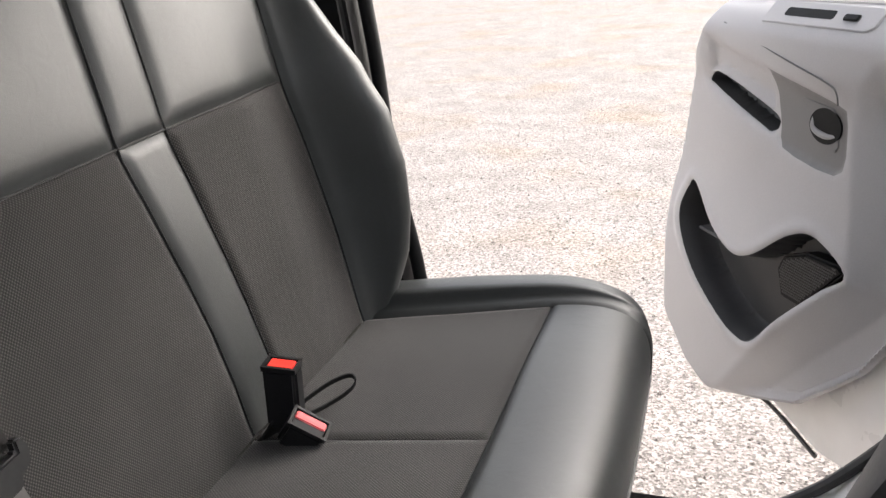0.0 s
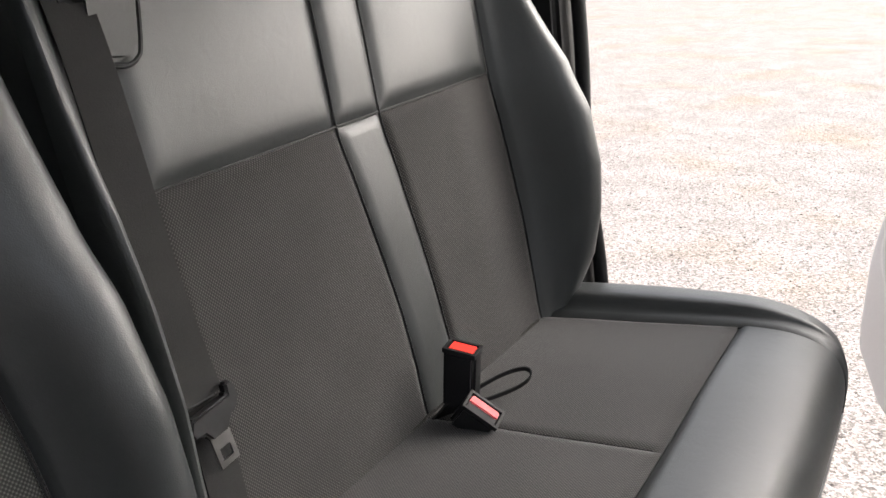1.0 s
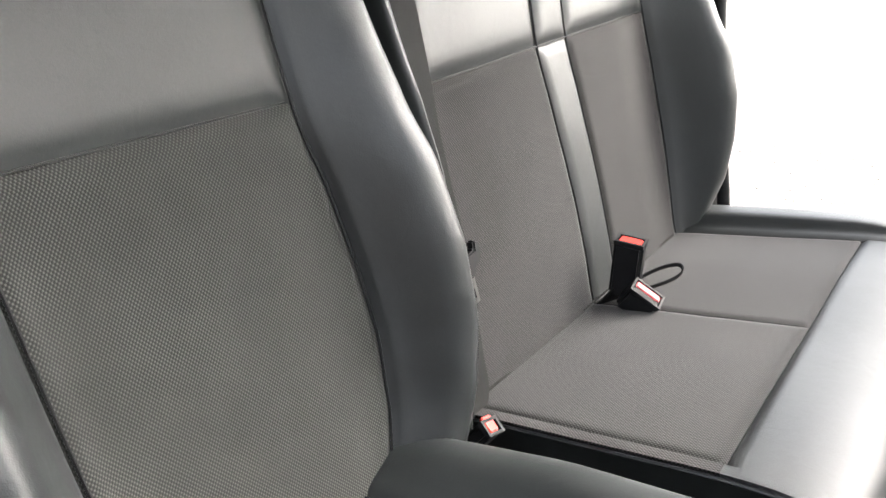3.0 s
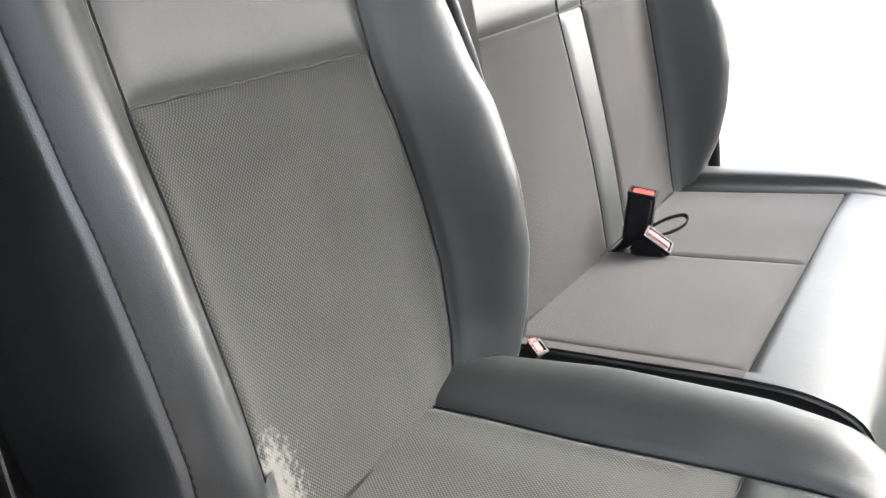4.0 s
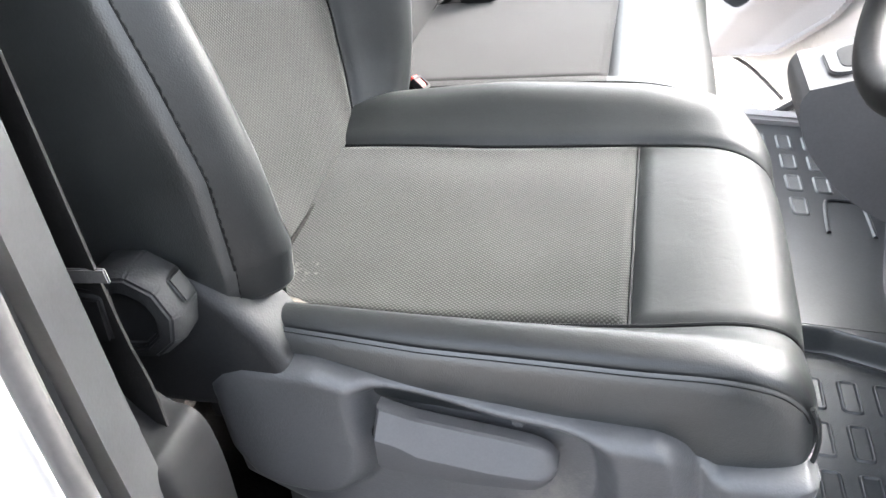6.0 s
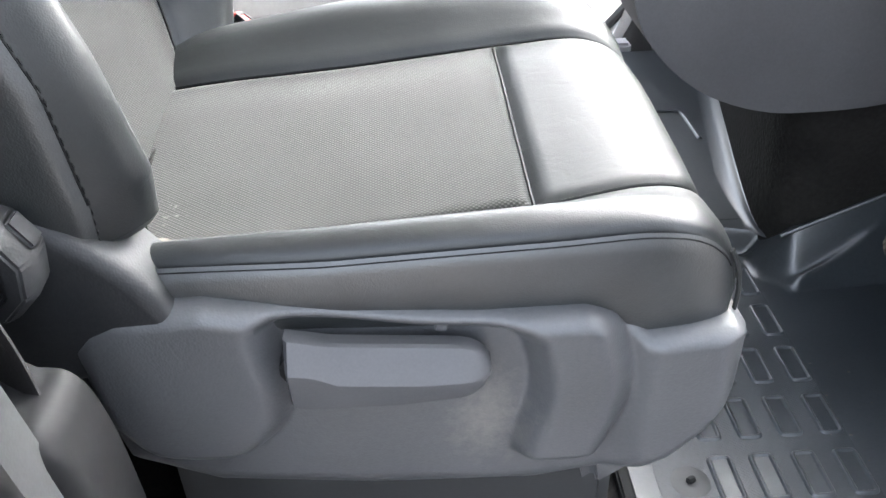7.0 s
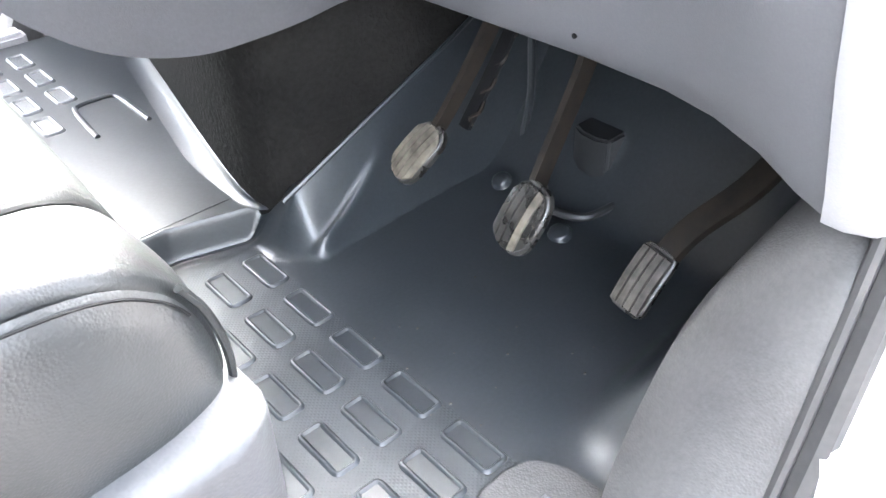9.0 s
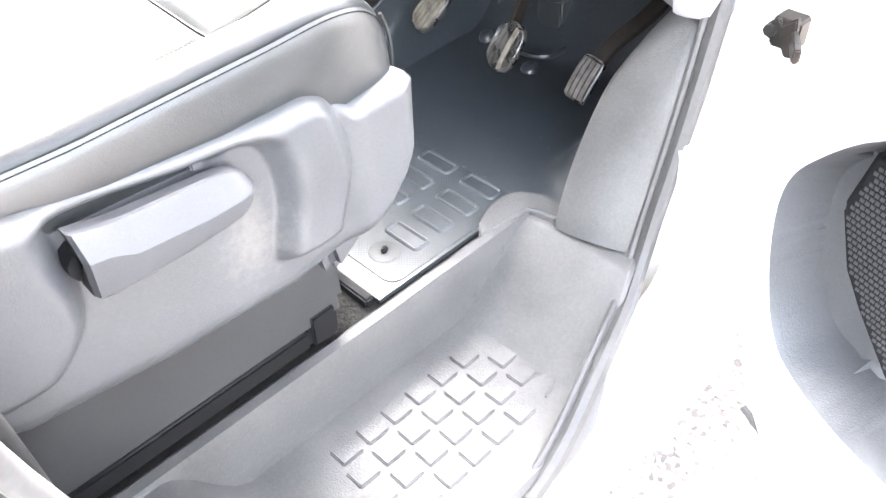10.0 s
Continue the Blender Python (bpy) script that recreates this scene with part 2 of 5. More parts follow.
def gravel_material():
    m = surface("pale_gravel", (0.208, 0.188, 0.177), (0.297, 0.274, 0.259), 0.95, 160, 1.0, 0.006, 3.0, spec=0.1)
    n, l = m.node_tree.nodes, m.node_tree.links
    b = n["Principled BSDF"]
    co = n.new("ShaderNodeTexCoord").outputs["Object"]
    cells = n.new("ShaderNodeTexVoronoi")
    cells.inputs["Scale"].default_value = 110.0
    l.new(co, cells.inputs["Vector"])
    old = b.inputs["Base Color"].links[0].from_socket
    tone = n.new("ShaderNodeHueSaturation")
    bright = n.new("ShaderNodeMapRange")
    bright.inputs["To Min"].default_value, bright.inputs["To Max"].default_value = 0.42, 1.45
    sep = n.new("ShaderNodeSeparateColor")
    l.new(cells.outputs["Color"], sep.inputs[0])
    l.new(sep.outputs[0], bright.inputs["Value"])
    l.new(bright.outputs[0], tone.inputs["Value"])
    l.new(old, tone.inputs["Color"])
    warm = n.new("ShaderNodeTexNoise")
    warm.inputs["Scale"].default_value, warm.inputs["Detail"].default_value = 0.9, 4.0
    l.new(co, warm.inputs["Vector"])
    wr = n.new("ShaderNodeMapRange")
    wr.inputs["From Min"].default_value, wr.inputs["From Max"].default_value = 0.5, 0.72
    l.new(warm.outputs["Fac"], wr.inputs["Value"])
    mx = n.new("ShaderNodeMix")
    mx.data_type, mx.blend_type = "RGBA", "MULTIPLY"
    mx.inputs[7].default_value = (1.0, 0.90, 0.78, 1)
    l.new(wr.outputs[0], mx.inputs[0])
    l.new(tone.outputs["Color"], mx.inputs[6])
    l.new(mx.outputs[2], b.inputs["Base Color"])
    return m


GRAVEL = gravel_material()


# ---- building kit ----
def thing(name, label, category, at=(0, 0, 0), group="", kind=""):
    ob = new(name)
    ob.location = at
    ob.empty_display_size = 0.05
    return tagged(ob, label, category, group, kind)


def part(name, bm, material, parent=None, label="", smooth=40, recalc=True):
    """Links a bmesh, given in world metres, as one mesh object under parent."""
    if recalc:
        bmesh.ops.recalc_face_normals(bm, faces=bm.faces)
    me = bpy.data.meshes.new(name)
    bm.to_mesh(me)
    bm.free()
    me.materials.append(material)
    if smooth:
        me.polygons.foreach_set("use_smooth", [True] * len(me.polygons))
        me.set_sharp_from_angle(angle=radians(smooth))
    ob = new(name, me)
    if parent:
        ob.parent = parent
        off = Vector(parent.location)
        up = parent.parent
        while up:
            off += Vector(up.location)
            up = up.parent
        ob.location = -off
    return tagged(ob, label) if label else ob


def grid_bm(pts, uv=None, close_u=False):
    """A sheet from a 2D array of points."""
    bm = bmesh.new()
    pts = np.asarray(pts)
    a, b = pts.shape[:2]
    vs = [[bm.verts.new(pts[i, j]) for j in range(b)] for i in range(a)]
    lay = bm.loops.layers.uv.new("UVMap") if uv is not None else None
    for i in range(a if close_u else a - 1):
        for j in range(b - 1):
            ids = ((i, j), ((i + 1) % a, j), ((i + 1) % a, j + 1), (i, j + 1))
            f = bm.faces.new([vs[p][q] for p, q in ids])
            if lay:
                for loop, (p, q) in zip(f.loops, ids):
                    loop[lay].uv = uv[p, q]
    return bm


def crom(knots, t):
    """A smooth curve through knots (K x D) at t in 0 .. K-1."""
    knots = np.asarray(knots, float)
    t = np.clip(np.asarray(t, float), 0, len(knots) - 1 - 1e-9)
    i = t.astype(int)
    f = (t - i)[..., None]
    last = len(knots) - 1
    p0, p1, p2, p3 = (knots[np.clip(i + d, 0, last)] for d in (-1, 0, 1, 2))
    return 0.5 * (2 * p1 + (p2 - p0) * f + (2 * p0 - 5 * p1 + 4 * p2 - p3) * f**2 + (3 * p1 - p0 - 3 * p2 + p3) * f**3)


def smooth(a, b, x):
    t = min(1.0, max(0.0, (x - a) / (b - a)))
    return t * t * (3 - 2 * t)


def signed(poly, s, z):
    """Signed distance to an outline, positive inside."""
    best, odd = 9.0, False
    for (a, b), (c, e) in zip(poly, poly[1:] + poly[:1]):
        f = max(0.0, min(1.0, ((s - a) * (c - a) + (z - b) * (e - b)) / ((c - a) ** 2 + (e - b) ** 2)))
        best = min(best, math.hypot(s - a - f * (c - a), z - b - f * (e - b)))
        if (b > z) != (e > z) and s < a + (z - b) / (e - b) * (c - a):
            odd = not odd
    return best if odd else -best


def prism(outline, axis, lo, hi, bevel=0.0, seg=3, steps=0):
    """A slab: an outline in the plane across an axis, from lo to hi along it. Outlines across y are (x, z), across x (y, z), across z (x, y)."""
    bm = bmesh.new()
    pts = np.asarray(outline, float)
    if steps:
        loop = np.vstack([pts[-1:], pts, pts[:2]])
        pts = crom(loop, 1 + np.linspace(0, len(pts), len(pts) * steps, endpoint=False))
    put = {"x": lambda p, h: (h, p[0], p[1]), "y": lambda p, h: (p[0], h, p[1]), "z": lambda p, h: (p[0], p[1], h)}[axis]
    f = bm.faces.new([bm.verts.new(put(p, lo)) for p in pts])
    ext = bmesh.ops.extrude_face_region(bm, geom=[f])
    top = [v for v in ext["geom"] if isinstance(v, bmesh.types.BMVert)]
    for v in top:
        v.co["xyz".index(axis)] = hi
    if bevel:
        bmesh.ops.recalc_face_normals(bm, faces=bm.faces)
        sharp = [e for e in bm.edges if len(e.link_faces) == 2 and e.calc_face_angle() > 0.6]
        bmesh.ops.bevel(bm, geom=sharp, offset=bevel, segments=seg, affect="EDGES", clamp_overlap=True)
    return bm


def slab(outline, back, front, r, n=5, steps=4):
    """A moulded cover seen from the side: a smooth (x, z) outline from y = back to y = front, its front edge rounded by r."""
    pts = np.asarray(outline, float)
    pts = crom(np.vstack([pts[-1:], pts, pts[:2]]), 1 + np.linspace(0, len(pts), len(pts) * steps, endpoint=False))
    tan = np.roll(pts, -1, 0) - np.roll(pts, 1, 0)
    tan /= np.linalg.norm(tan, axis=1)[:, None]
    area = np.sum(pts[:, 0] * np.roll(pts[:, 1], -1) - np.roll(pts[:, 0], -1) * pts[:, 1])
    inn = np.stack([-tan[:, 1], tan[:, 0]], 1) * (1 if area > 0 else -1)
    rings = [(0.0, back)] + [(r * (1 - math.cos(a)), front + r * (1 - math.sin(a))) for a in np.linspace(0, math.pi / 2, n + 1)]
    bm = grid_bm([[(p[0], y, p[1]) for k, y in rings for p in [q + d * k]] for q, d in zip(pts, inn)], close_u=True)
    loops = [e for e in bm.edges if e.is_boundary]
    bmesh.ops.holes_fill(bm, edges=loops)
    return bm


def box(lo, hi, bevel=0.0, seg=3):
    return prism([(lo[0], lo[1]), (hi[0], lo[1]), (hi[0], hi[1]), (lo[0], hi[1])], "z", lo[2], hi[2], bevel, seg)


def turned(bm, m):
    bmesh.ops.transform(bm, matrix=m, verts=bm.verts)
    return bm


def tube(path, r, n=8, steps=4, closed=False):
    """A round bar along a smooth path; r is one radius or one per knot."""
    path = np.asarray(path, float)
    k = len(path)
    if closed:
        src = np.vstack([path[-1:], path, path[:2]])
        c = crom(src, 1 + np.linspace(0, k, k * steps, endpoint=False))
        rad = np.full(len(c), r)
    else:
        tt = np.linspace(0, k - 1, (k - 1) * steps + 1)
        c = crom(path, tt)
        rad = np.interp(tt, range(k), r) if np.ndim(r) else np.full(len(c), r)
    tan = np.gradient(c, axis=0)
    if closed:
        tan = np.roll(c, -1, 0) - np.roll(c, 1, 0)
    tan /= np.linalg.norm(tan, axis=1)[:, None]
    ref = np.array([0.31, 0.17, 0.93])
    rings = []
    side = np.cross(tan[0], ref)
    for i in range(len(c)):
        side = side - tan[i] * (side @ tan[i])
        side /= np.linalg.norm(side)
        up = np.cross(tan[i], side)
        a = np.linspace(0, 2 * math.pi, n, endpoint=False)
        rings.append(c[i] + rad[i] * (np.cos(a)[:, None] * side + np.sin(a)[:, None] * up))
    bm = grid_bm(np.swapaxes(np.array(rings), 0, 1), close_u=True) if not closed else None
    if closed:
        rings.append(rings[0])
        bm = grid_bm(np.swapaxes(np.array(rings), 0, 1), close_u=True)
        bmesh.ops.remove_doubles(bm, verts=bm.verts, dist=1e-6)
    else:
        bmesh.ops.holes_fill(bm, edges=[e for e in bm.edges if e.is_boundary])
    return bm


def ribbon(path, width, thick, wide, steps=6):
    """A flat strap along a path; wide is the direction of its width."""
    c = crom(path, np.linspace(0, len(path) - 1, (len(path) - 1) * steps + 1))
    w = np.asarray(wide, float)
    w /= np.linalg.norm(w)
    tan = np.gradient(c, axis=0)
    nrm = np.cross(tan, w)
    nrm /= np.linalg.norm(nrm, axis=1)[:, None]
    corners = [(-0.5, -0.5), (0.0, -0.62), (0.5, -0.5), (0.5, 0.5), (0.0, 0.62), (-0.5, 0.5)]
    rings = np.array([c + w * width * a + nrm * thick * b for a, b in corners])
    bm = grid_bm(rings, close_u=True)
    bmesh.ops.holes_fill(bm, edges=[e for e in bm.edges if e.is_boundary])
    return bm


class Upholstery:
    """A padded surface: a spine of (x, z) down the middle, and knots across it, each with its y and its height over the spine along it."""

    def __init__(self, spine, across, ys_at, skew=((0.0, 1.0), (0.0, 0.0))):
        self.spine, self.ys_at = np.asarray(spine, float), np.asarray(ys_at, float)
        self.across, self.skew = across, skew

    def points(self, tt, bb):
        nb = len(self.spine) - 1
        e = 1e-3
        out = np.zeros((len(tt), len(bb), 3))
        for j, b in enumerate(bb):
            knots = [(np.interp(b, self.ys_at, k[0]), np.interp(b, self.ys_at, k[1])) for k in self.across]
            yh = crom(knots, tt)
            at = np.clip(b + np.interp(yh[:, 0], *self.skew), 0, 1)
            c = crom(self.spine, at * nb)
            tan = crom(self.spine, np.clip(at + e, 0, 1) * nb) - crom(self.spine, np.clip(at - e, 0, 1) * nb)
            tan /= np.linalg.norm(tan, axis=1)[:, None]
            out[:, j, 0] = c[:, 0] - tan[:, 1] * yh[:, 1]
            out[:, j, 1] = yh[:, 0]
            out[:, j, 2] = c[:, 1] + tan[:, 0] * yh[:, 1]
        return out

    def panel(self, t0, t1, b0, b1, nt, nb, seams="lrtb", groove=0.007, width=0.007, puff=0.0):
        """One sewn panel between two knots and two places on the spine; its seams l r (across) and t b (along) are drawn in."""
        tt, bb = np.linspace(t0, t1, nt), np.linspace(b0, b1, nb)
        # crowd the samples towards the seams
        ease = lambda q: q + 0.10 * np.sin(2 * math.pi * q) * -1
        tt = t0 + (t1 - t0) * ease(np.linspace(0, 1, nt))
        bb = b0 + (b1 - b0) * ease(np.linspace(0, 1, nb))
        p = self.points(tt, bb)
        du = np.vstack([np.zeros((1, nb)), np.cumsum(np.linalg.norm(np.diff(p, axis=0), axis=2), 0)])
        dv = np.hstack([np.zeros((nt, 1)), np.cumsum(np.linalg.norm(np.diff(p, axis=1), axis=2), 1)])
        nrm = np.cross(np.gradient(p, axis=0), np.gradient(p, axis=1))
        nrm /= np.linalg.norm(nrm, axis=2)[..., None] + 1e-12
        eye = self.points(np.array([(t0 + t1) / 2]), np.array([(b0 + b1) / 2]))
        sgn = 1.0
        mid = nrm[nt // 2, nb // 2]
        nbn = len(self.spine) - 1
        tan = crom(self.spine, np.array([min(1, (b0 + b1) / 2 + 1e-3)]) * nbn)[0] - crom(self.spine, np.array([(b0 + b1) / 2 - 1e-3]) * nbn)[0]
        want = np.array([-tan[1], 0, tan[0]])
        yc = 0.5 * (self.across[0][0][0] + self.across[-1][0][0])
        want = want / np.linalg.norm(want) + np.array([0, 0.8 * np.sign(eye[0, 0, 1] - yc) * (abs(eye[0, 0, 1] - yc) > 0.16), 0])
        if mid @ want < 0:
            sgn = -1.0
        drop = np.zeros((nt, nb))
        for s, d in (("l", du), ("r", du[-1] - du), ("t", dv), ("b", dv[:, -1:] - dv)):
            if s in seams:
                drop = np.maximum(drop, groove * np.exp(-(d / width) ** 2))
        if puff:
            drop -= puff * np.sin(math.pi * du / du[-1]) * np.sin(math.pi * dv / dv[:, -1:])
        p = p - sgn * nrm * drop[..., None]
        uv = np.stack([p[..., 1], np.broadcast_to(dv[nt // 2], dv.shape)], 2)
        return grid_bm(p, uv)

    def line(self, t, b0, b1, n=40, lift=0.0):
        return self.points(np.array([t]), np.linspace(b0, b1, n))[0] + np.array([lift, 0, 0])

    def cross(self, b, t0, t1, n=40):
        return self.points(np.linspace(t0, t1, n), np.array([b]))[:, 0]


def stitches(points, r=0.0012, dash=0.006, gap=0.0035):
    """A sewn thread as a row of short raised stitches along a line of points."""
    points = np.asarray(points)
    seg = np.linalg.norm(np.diff(points, axis=0), axis=1)
    s = np.concatenate([[0], np.cumsum(seg)])
    bm = bmesh.new()
    at = 0.0
    while at + dash < s[-1]:
        a, b = (np.array([np.interp(at + d, s, points[:, i]) for i in range(3)]) for d in (0, dash))
        t = (b - a) / np.linalg.norm(b - a)
        u = np.cross(t, (0.3, 0.2, 0.9))
        u /= np.linalg.norm(u)
        w = np.cross(t, u)
        ring = [[bm.verts.new(q + r * k * (np.cos(x) * u + np.sin(x) * w)) for x in (0, 1.571, 3.142, 4.712)] for q, k in ((a, 0.4), ((a + b) / 2, 1), (b, 0.4))]
        for i in range(2):
            for j in range(4):
                bm.faces.new((ring[i][j], ring[i][(j + 1) % 4], ring[i + 1][(j + 1) % 4], ring[i + 1][j]))
        at += dash + gap
    return bm


def cord(points, r=0.0016):
    """The dark sewn line in a seam."""
    points = np.asarray(points)
    return tube(points[::2] if len(points) > 24 else points, r, 5, 1)


# ---- ground ----
def ground():
    far = np.concatenate([[-400, -120, -40, -15], np.linspace(-6, 6, 25), [9, 15, 25, 40, 120, 400]])
    pts = np.zeros((len(far), len(far), 3))
    for i, x in enumerate(far):
        for j, y in enumerate(far):
            pts[i, j] = (x, y + 1, 0)
    ob = part("ground", grid_bm(pts), GRAVEL, None)
    tagged(ob, "pale compacted gravel yard with brown patches", "ground", kind="structure")
    rng = np.random.default_rng(5)
    bm = bmesh.new()
    for k in range(5000):
        y = 1.9 + 9 * rng.random() ** 1.6
        x = rng.uniform(-1.6, 0.7) * (0.6 + y * 0.25)
        s = rng.uniform(0.004, 0.010)
        vs = [bm.verts.new((x + s * dx * rng.uniform(0.7, 1.3), y + s * dy * rng.uniform(0.7, 1.3), dz * s * 0.8)) for dx, dy, dz in
              ((1, 0, 0), (0, 1, 0), (-1, 0, 0), (0, -1, 0), (0.2, 0.1, 1))]
        for a, b in ((0, 1), (1, 2), (2, 3), (3, 0)):
            bm.faces.new((vs[a], vs[b], vs[4]))
    tagged(part("loose_stones", bm, GRAVEL, None, smooth=0), "loose pale gravel chips on the yard", "gravel", kind="stuff")


ground()

# ---- seats ----
def driver_seat():
    seat = thing("driver_seat", "black leatherette and grey cloth driver seat with worn bolster", "van seat", (-0.1, 0.24, 0.5))
    # backrest, from the top down
    spine = [(-0.515, 1.56), (-0.463, 1.347), (-0.441, 1.26), (-0.419, 1.17), (-0.398, 1.087), (-0.376, 1.0), (-0.352, 0.925), (-0.325, 0.88)]
    at = [0.0, 0.143, 0.286, 0.43, 0.57, 0.71, 0.857, 1.0]
    across = [
        ([-0.02, -0.022, -0.025, -0.025, -0.022, -0.015, 0.0, 0.02], [-0.13, -0.14, -0.15, -0.15, -0.15, -0.15, -0.13, -0.12]),
        ([-0.012, -0.012, -0.012, -0.012, -0.010, -0.004, 0.01, 0.03], [-0.03, 0.01, 0.02, 0.025, 0.03, 0.02, 0.0, -0.02]),
        ([0.0, 0.0, 0.0, 0.0, 0.0, 0.004, 0.02, 0.04], [0.005, 0.04, 0.055, 0.065, 0.07, 0.055, 0.02, -0.01]),
        ([0.04, 0.035, 0.035, 0.036, 0.038, 0.04, 0.05, 0.06], [0.02, 0.062, 0.08, 0.091, 0.096, 0.093, 0.060, 0.0]),
        ([0.09, 0.09, 0.093, 0.098, 0.103, 0.107, 0.105, 0.10], [0.0, 0.015, 0.02, 0.02, 0.02, 0.015, 0.005, -0.01]),
        ([0.18, 0.18, 0.18, 0.185, 0.19, 0.19, 0.19, 0.18], [0.0, -0.003, -0.003, -0.003, -0.003, -0.003, 0.0, 0.0]),
        ([0.34, 0.34, 0.345, 0.35, 0.355, 0.355, 0.345, 0.33], [0.0, -0.003, -0.003, -0.003, -0.003, -0.003, 0.0, 0.0]),
        ([0.422, 0.424, 0.438, 0.45, 0.455, 0.447, 0.424, 0.41], [0.0, 0.006, 0.01, 0.012, 0.012, 0.008, 0.002, -0.01]),
        ([0.488, 0.492, 0.497, 0.501, 0.502, 0.496, 0.475, 0.45], [0.025, 0.068, 0.088, 0.096, 0.088, 0.068, 0.042, 0.02]),
        ([0.525, 0.533, 0.538, 0.54, 0.539, 0.532, 0.51, 0.49], [-0.005, 0.036, 0.058, 0.070, 0.068, 0.053, 0.028, 0.0]),
        ([0.545, 0.553, 0.556, 0.556, 0.553, 0.545, 0.52, 0.49], [-0.13, -0.14, -0.15, -0.15, -0.15, -0.14, -0.13, -0.12]),
    ]
    back = Upholstery(spine, across, at)
    part("back_cloth", back.panel(4, 7, 0.143, 0.9, 34, 44), CLOTH_DRIVER, seat, "woven grey cloth with a frayed pale patch")
    part("back_top_panel", back.panel(4, 7, 0.0, 0.143, 30, 16, "lrb", 0.008, 0.012), LEATHER_MATT, seat)
    part("outer_back_bolster", back.panel(2, 4, 0.0, 0.775, 24, 60, "r"), LEATHER_WORN, seat, "creased leatherette bolster")
    part("outer_back_flank", back.panel(0, 2, 0.0, 0.775, 18, 50, ""), LEATHER_SHINY, seat)
    hem = back.points(np.linspace(0, 4, 24), np.array([0.775]))[:, 0]
    part("bolster_hem", grid_bm(np.stack([hem, hem * 0.97 + hem.mean(0) * 0.03 + [-0.004, 0.004, -0.008], hem + [-0.07, 0.03, 0.0]])), LEATHER, seat)
    part("back_foot", back.panel(3.4, 4.2, 0.70, 0.97, 10, 16, ""), LEATHER, seat)
    part("inner_back_bolster", back.panel(7, 9, 0.0, 0.97, 20, 60, "lr"), LEATHER_WORN, seat, "creased leatherette bolster")
    part("inner_back_flank", back.panel(9, 10, 0.0, 0.97, 10, 40, "l"), LEATHER, seat)
    rear = [back.points(np.array([0.0, 10.0]), np.linspace(0, 0.97, 12))]
    shell = np.stack([rear[0][0], rear[0][0] + [-0.03, 0.04, 0], rear[0][1] + [-0.03, -0.04, 0], rear[0][1]])
    part("back_shell", grid_bm(shell), PLASTIC, seat)
    for t in (4, 7):
        part("seam", cord(back.line(t, 0.01, 0.9, 60, -0.0045)), BLACK, seat)
    for t in (2, 9):
        part("seam", cord(back.line(t, 0.01, 0.72 if t == 2 else 0.95, 60, -0.0005), 0.001), BLACK, seat)
    part("seam", cord(back.cross(0.143, 4, 7, 40) + [-0.005, 0, 0]), BLACK, seat)
    part("outer_back_stitching", stitches(back.line(2, 0.02, 0.93, 80, 0.001), 0.0009), BLACK, seat)
    # cushion, from the back to the front and down
    spine = [(-0.47, 0.905), (-0.345, 0.932), (-0.17, 0.945), (0.0, 0.957), (0.09, 0.962), (0.138, 0.945), (0.160, 0.905), (0.162, 0.858), (0.142, 0.825)]
    at = [0.0, 0.125, 0.25, 0.375, 0.5, 0.625, 0.75, 0.875, 1.0]
    across = [
        ([0.03, 0.025, 0.018, 0.014, 0.014, 0.016, 0.019, 0.021, 0.022], [-0.03, -0.03, -0.045, -0.066, -0.080, -0.064, -0.064, -0.064, -0.060]),
        ([0.025, 0.012, 0.006, 0.005, 0.006, 0.010, 0.016, 0.019, 0.021], [0.0, 0.004, -0.014, -0.025, -0.025, -0.018, -0.014, -0.014, -0.014]),
        ([0.03, 0.016, 0.010, 0.010, 0.012, 0.020, 0.028, 0.032, 0.036], [0.01, 0.018, 0.008, 0.003, 0.0, -0.004, -0.004, -0.004, -0.004]),
        ([0.045, 0.042, 0.042, 0.045, 0.048, 0.052, 0.056, 0.058, 0.06], [0.016, 0.024, 0.020, 0.016, 0.010, 0.004, 0.003, 0.003, 0.003]),
        ([0.08, 0.070, 0.073, 0.089, 0.10, 0.11, 0.12, 0.125, 0.13], [-0.004, -0.004, -0.008, -0.008, -0.004, 0.0, 0.002, 0.002, 0.002]),
        ([0.18, 0.18, 0.18, 0.19, 0.20, 0.20, 0.20, 0.20, 0.20], [-0.004, -0.004, -0.004, -0.004, 0.0, 0.004, 0.005, 0.005, 0.004]),
        ([0.30, 0.30, 0.30, 0.32, 0.32, 0.32, 0.31, 0.31, 0.30], [0.006, 0.006, 0.006, 0.006, 0.008, 0.008, 0.006, 0.005, 0.004]),
        ([0.385, 0.378, 0.388, 0.403, 0.405, 0.405, 0.40, 0.395, 0.39], [0.012, 0.012, 0.010, 0.010, 0.010, 0.006, 0.003, 0.002, 0.002]),
        ([0.44, 0.443, 0.452, 0.458, 0.458, 0.453, 0.445, 0.438, 0.43], [0.016, 0.036, 0.050, 0.047, 0.033, 0.012, 0.002, 0.0, 0.0]),
        ([0.475, 0.490, 0.498, 0.503, 0.500, 0.487, 0.475, 0.465, 0.46], [0.0, 0.020, 0.034, 0.031, 0.018, -0.006, -0.014, -0.014, -0.014]),
        ([0.482, 0.500, 0.510, 0.516, 0.512, 0.497, 0.482, 0.473, 0.468], [-0.05, -0.06, -0.07, -0.08, -0.09, -0.06, -0.05, -0.05, -0.05]),
    ]
    cush = Upholstery(spine, across, at)
    part("cushion_cloth", cush.panel(4, 7, 0.02, 0.375, 34, 34), CLOTH_DRIVER, seat, "woven grey cloth")
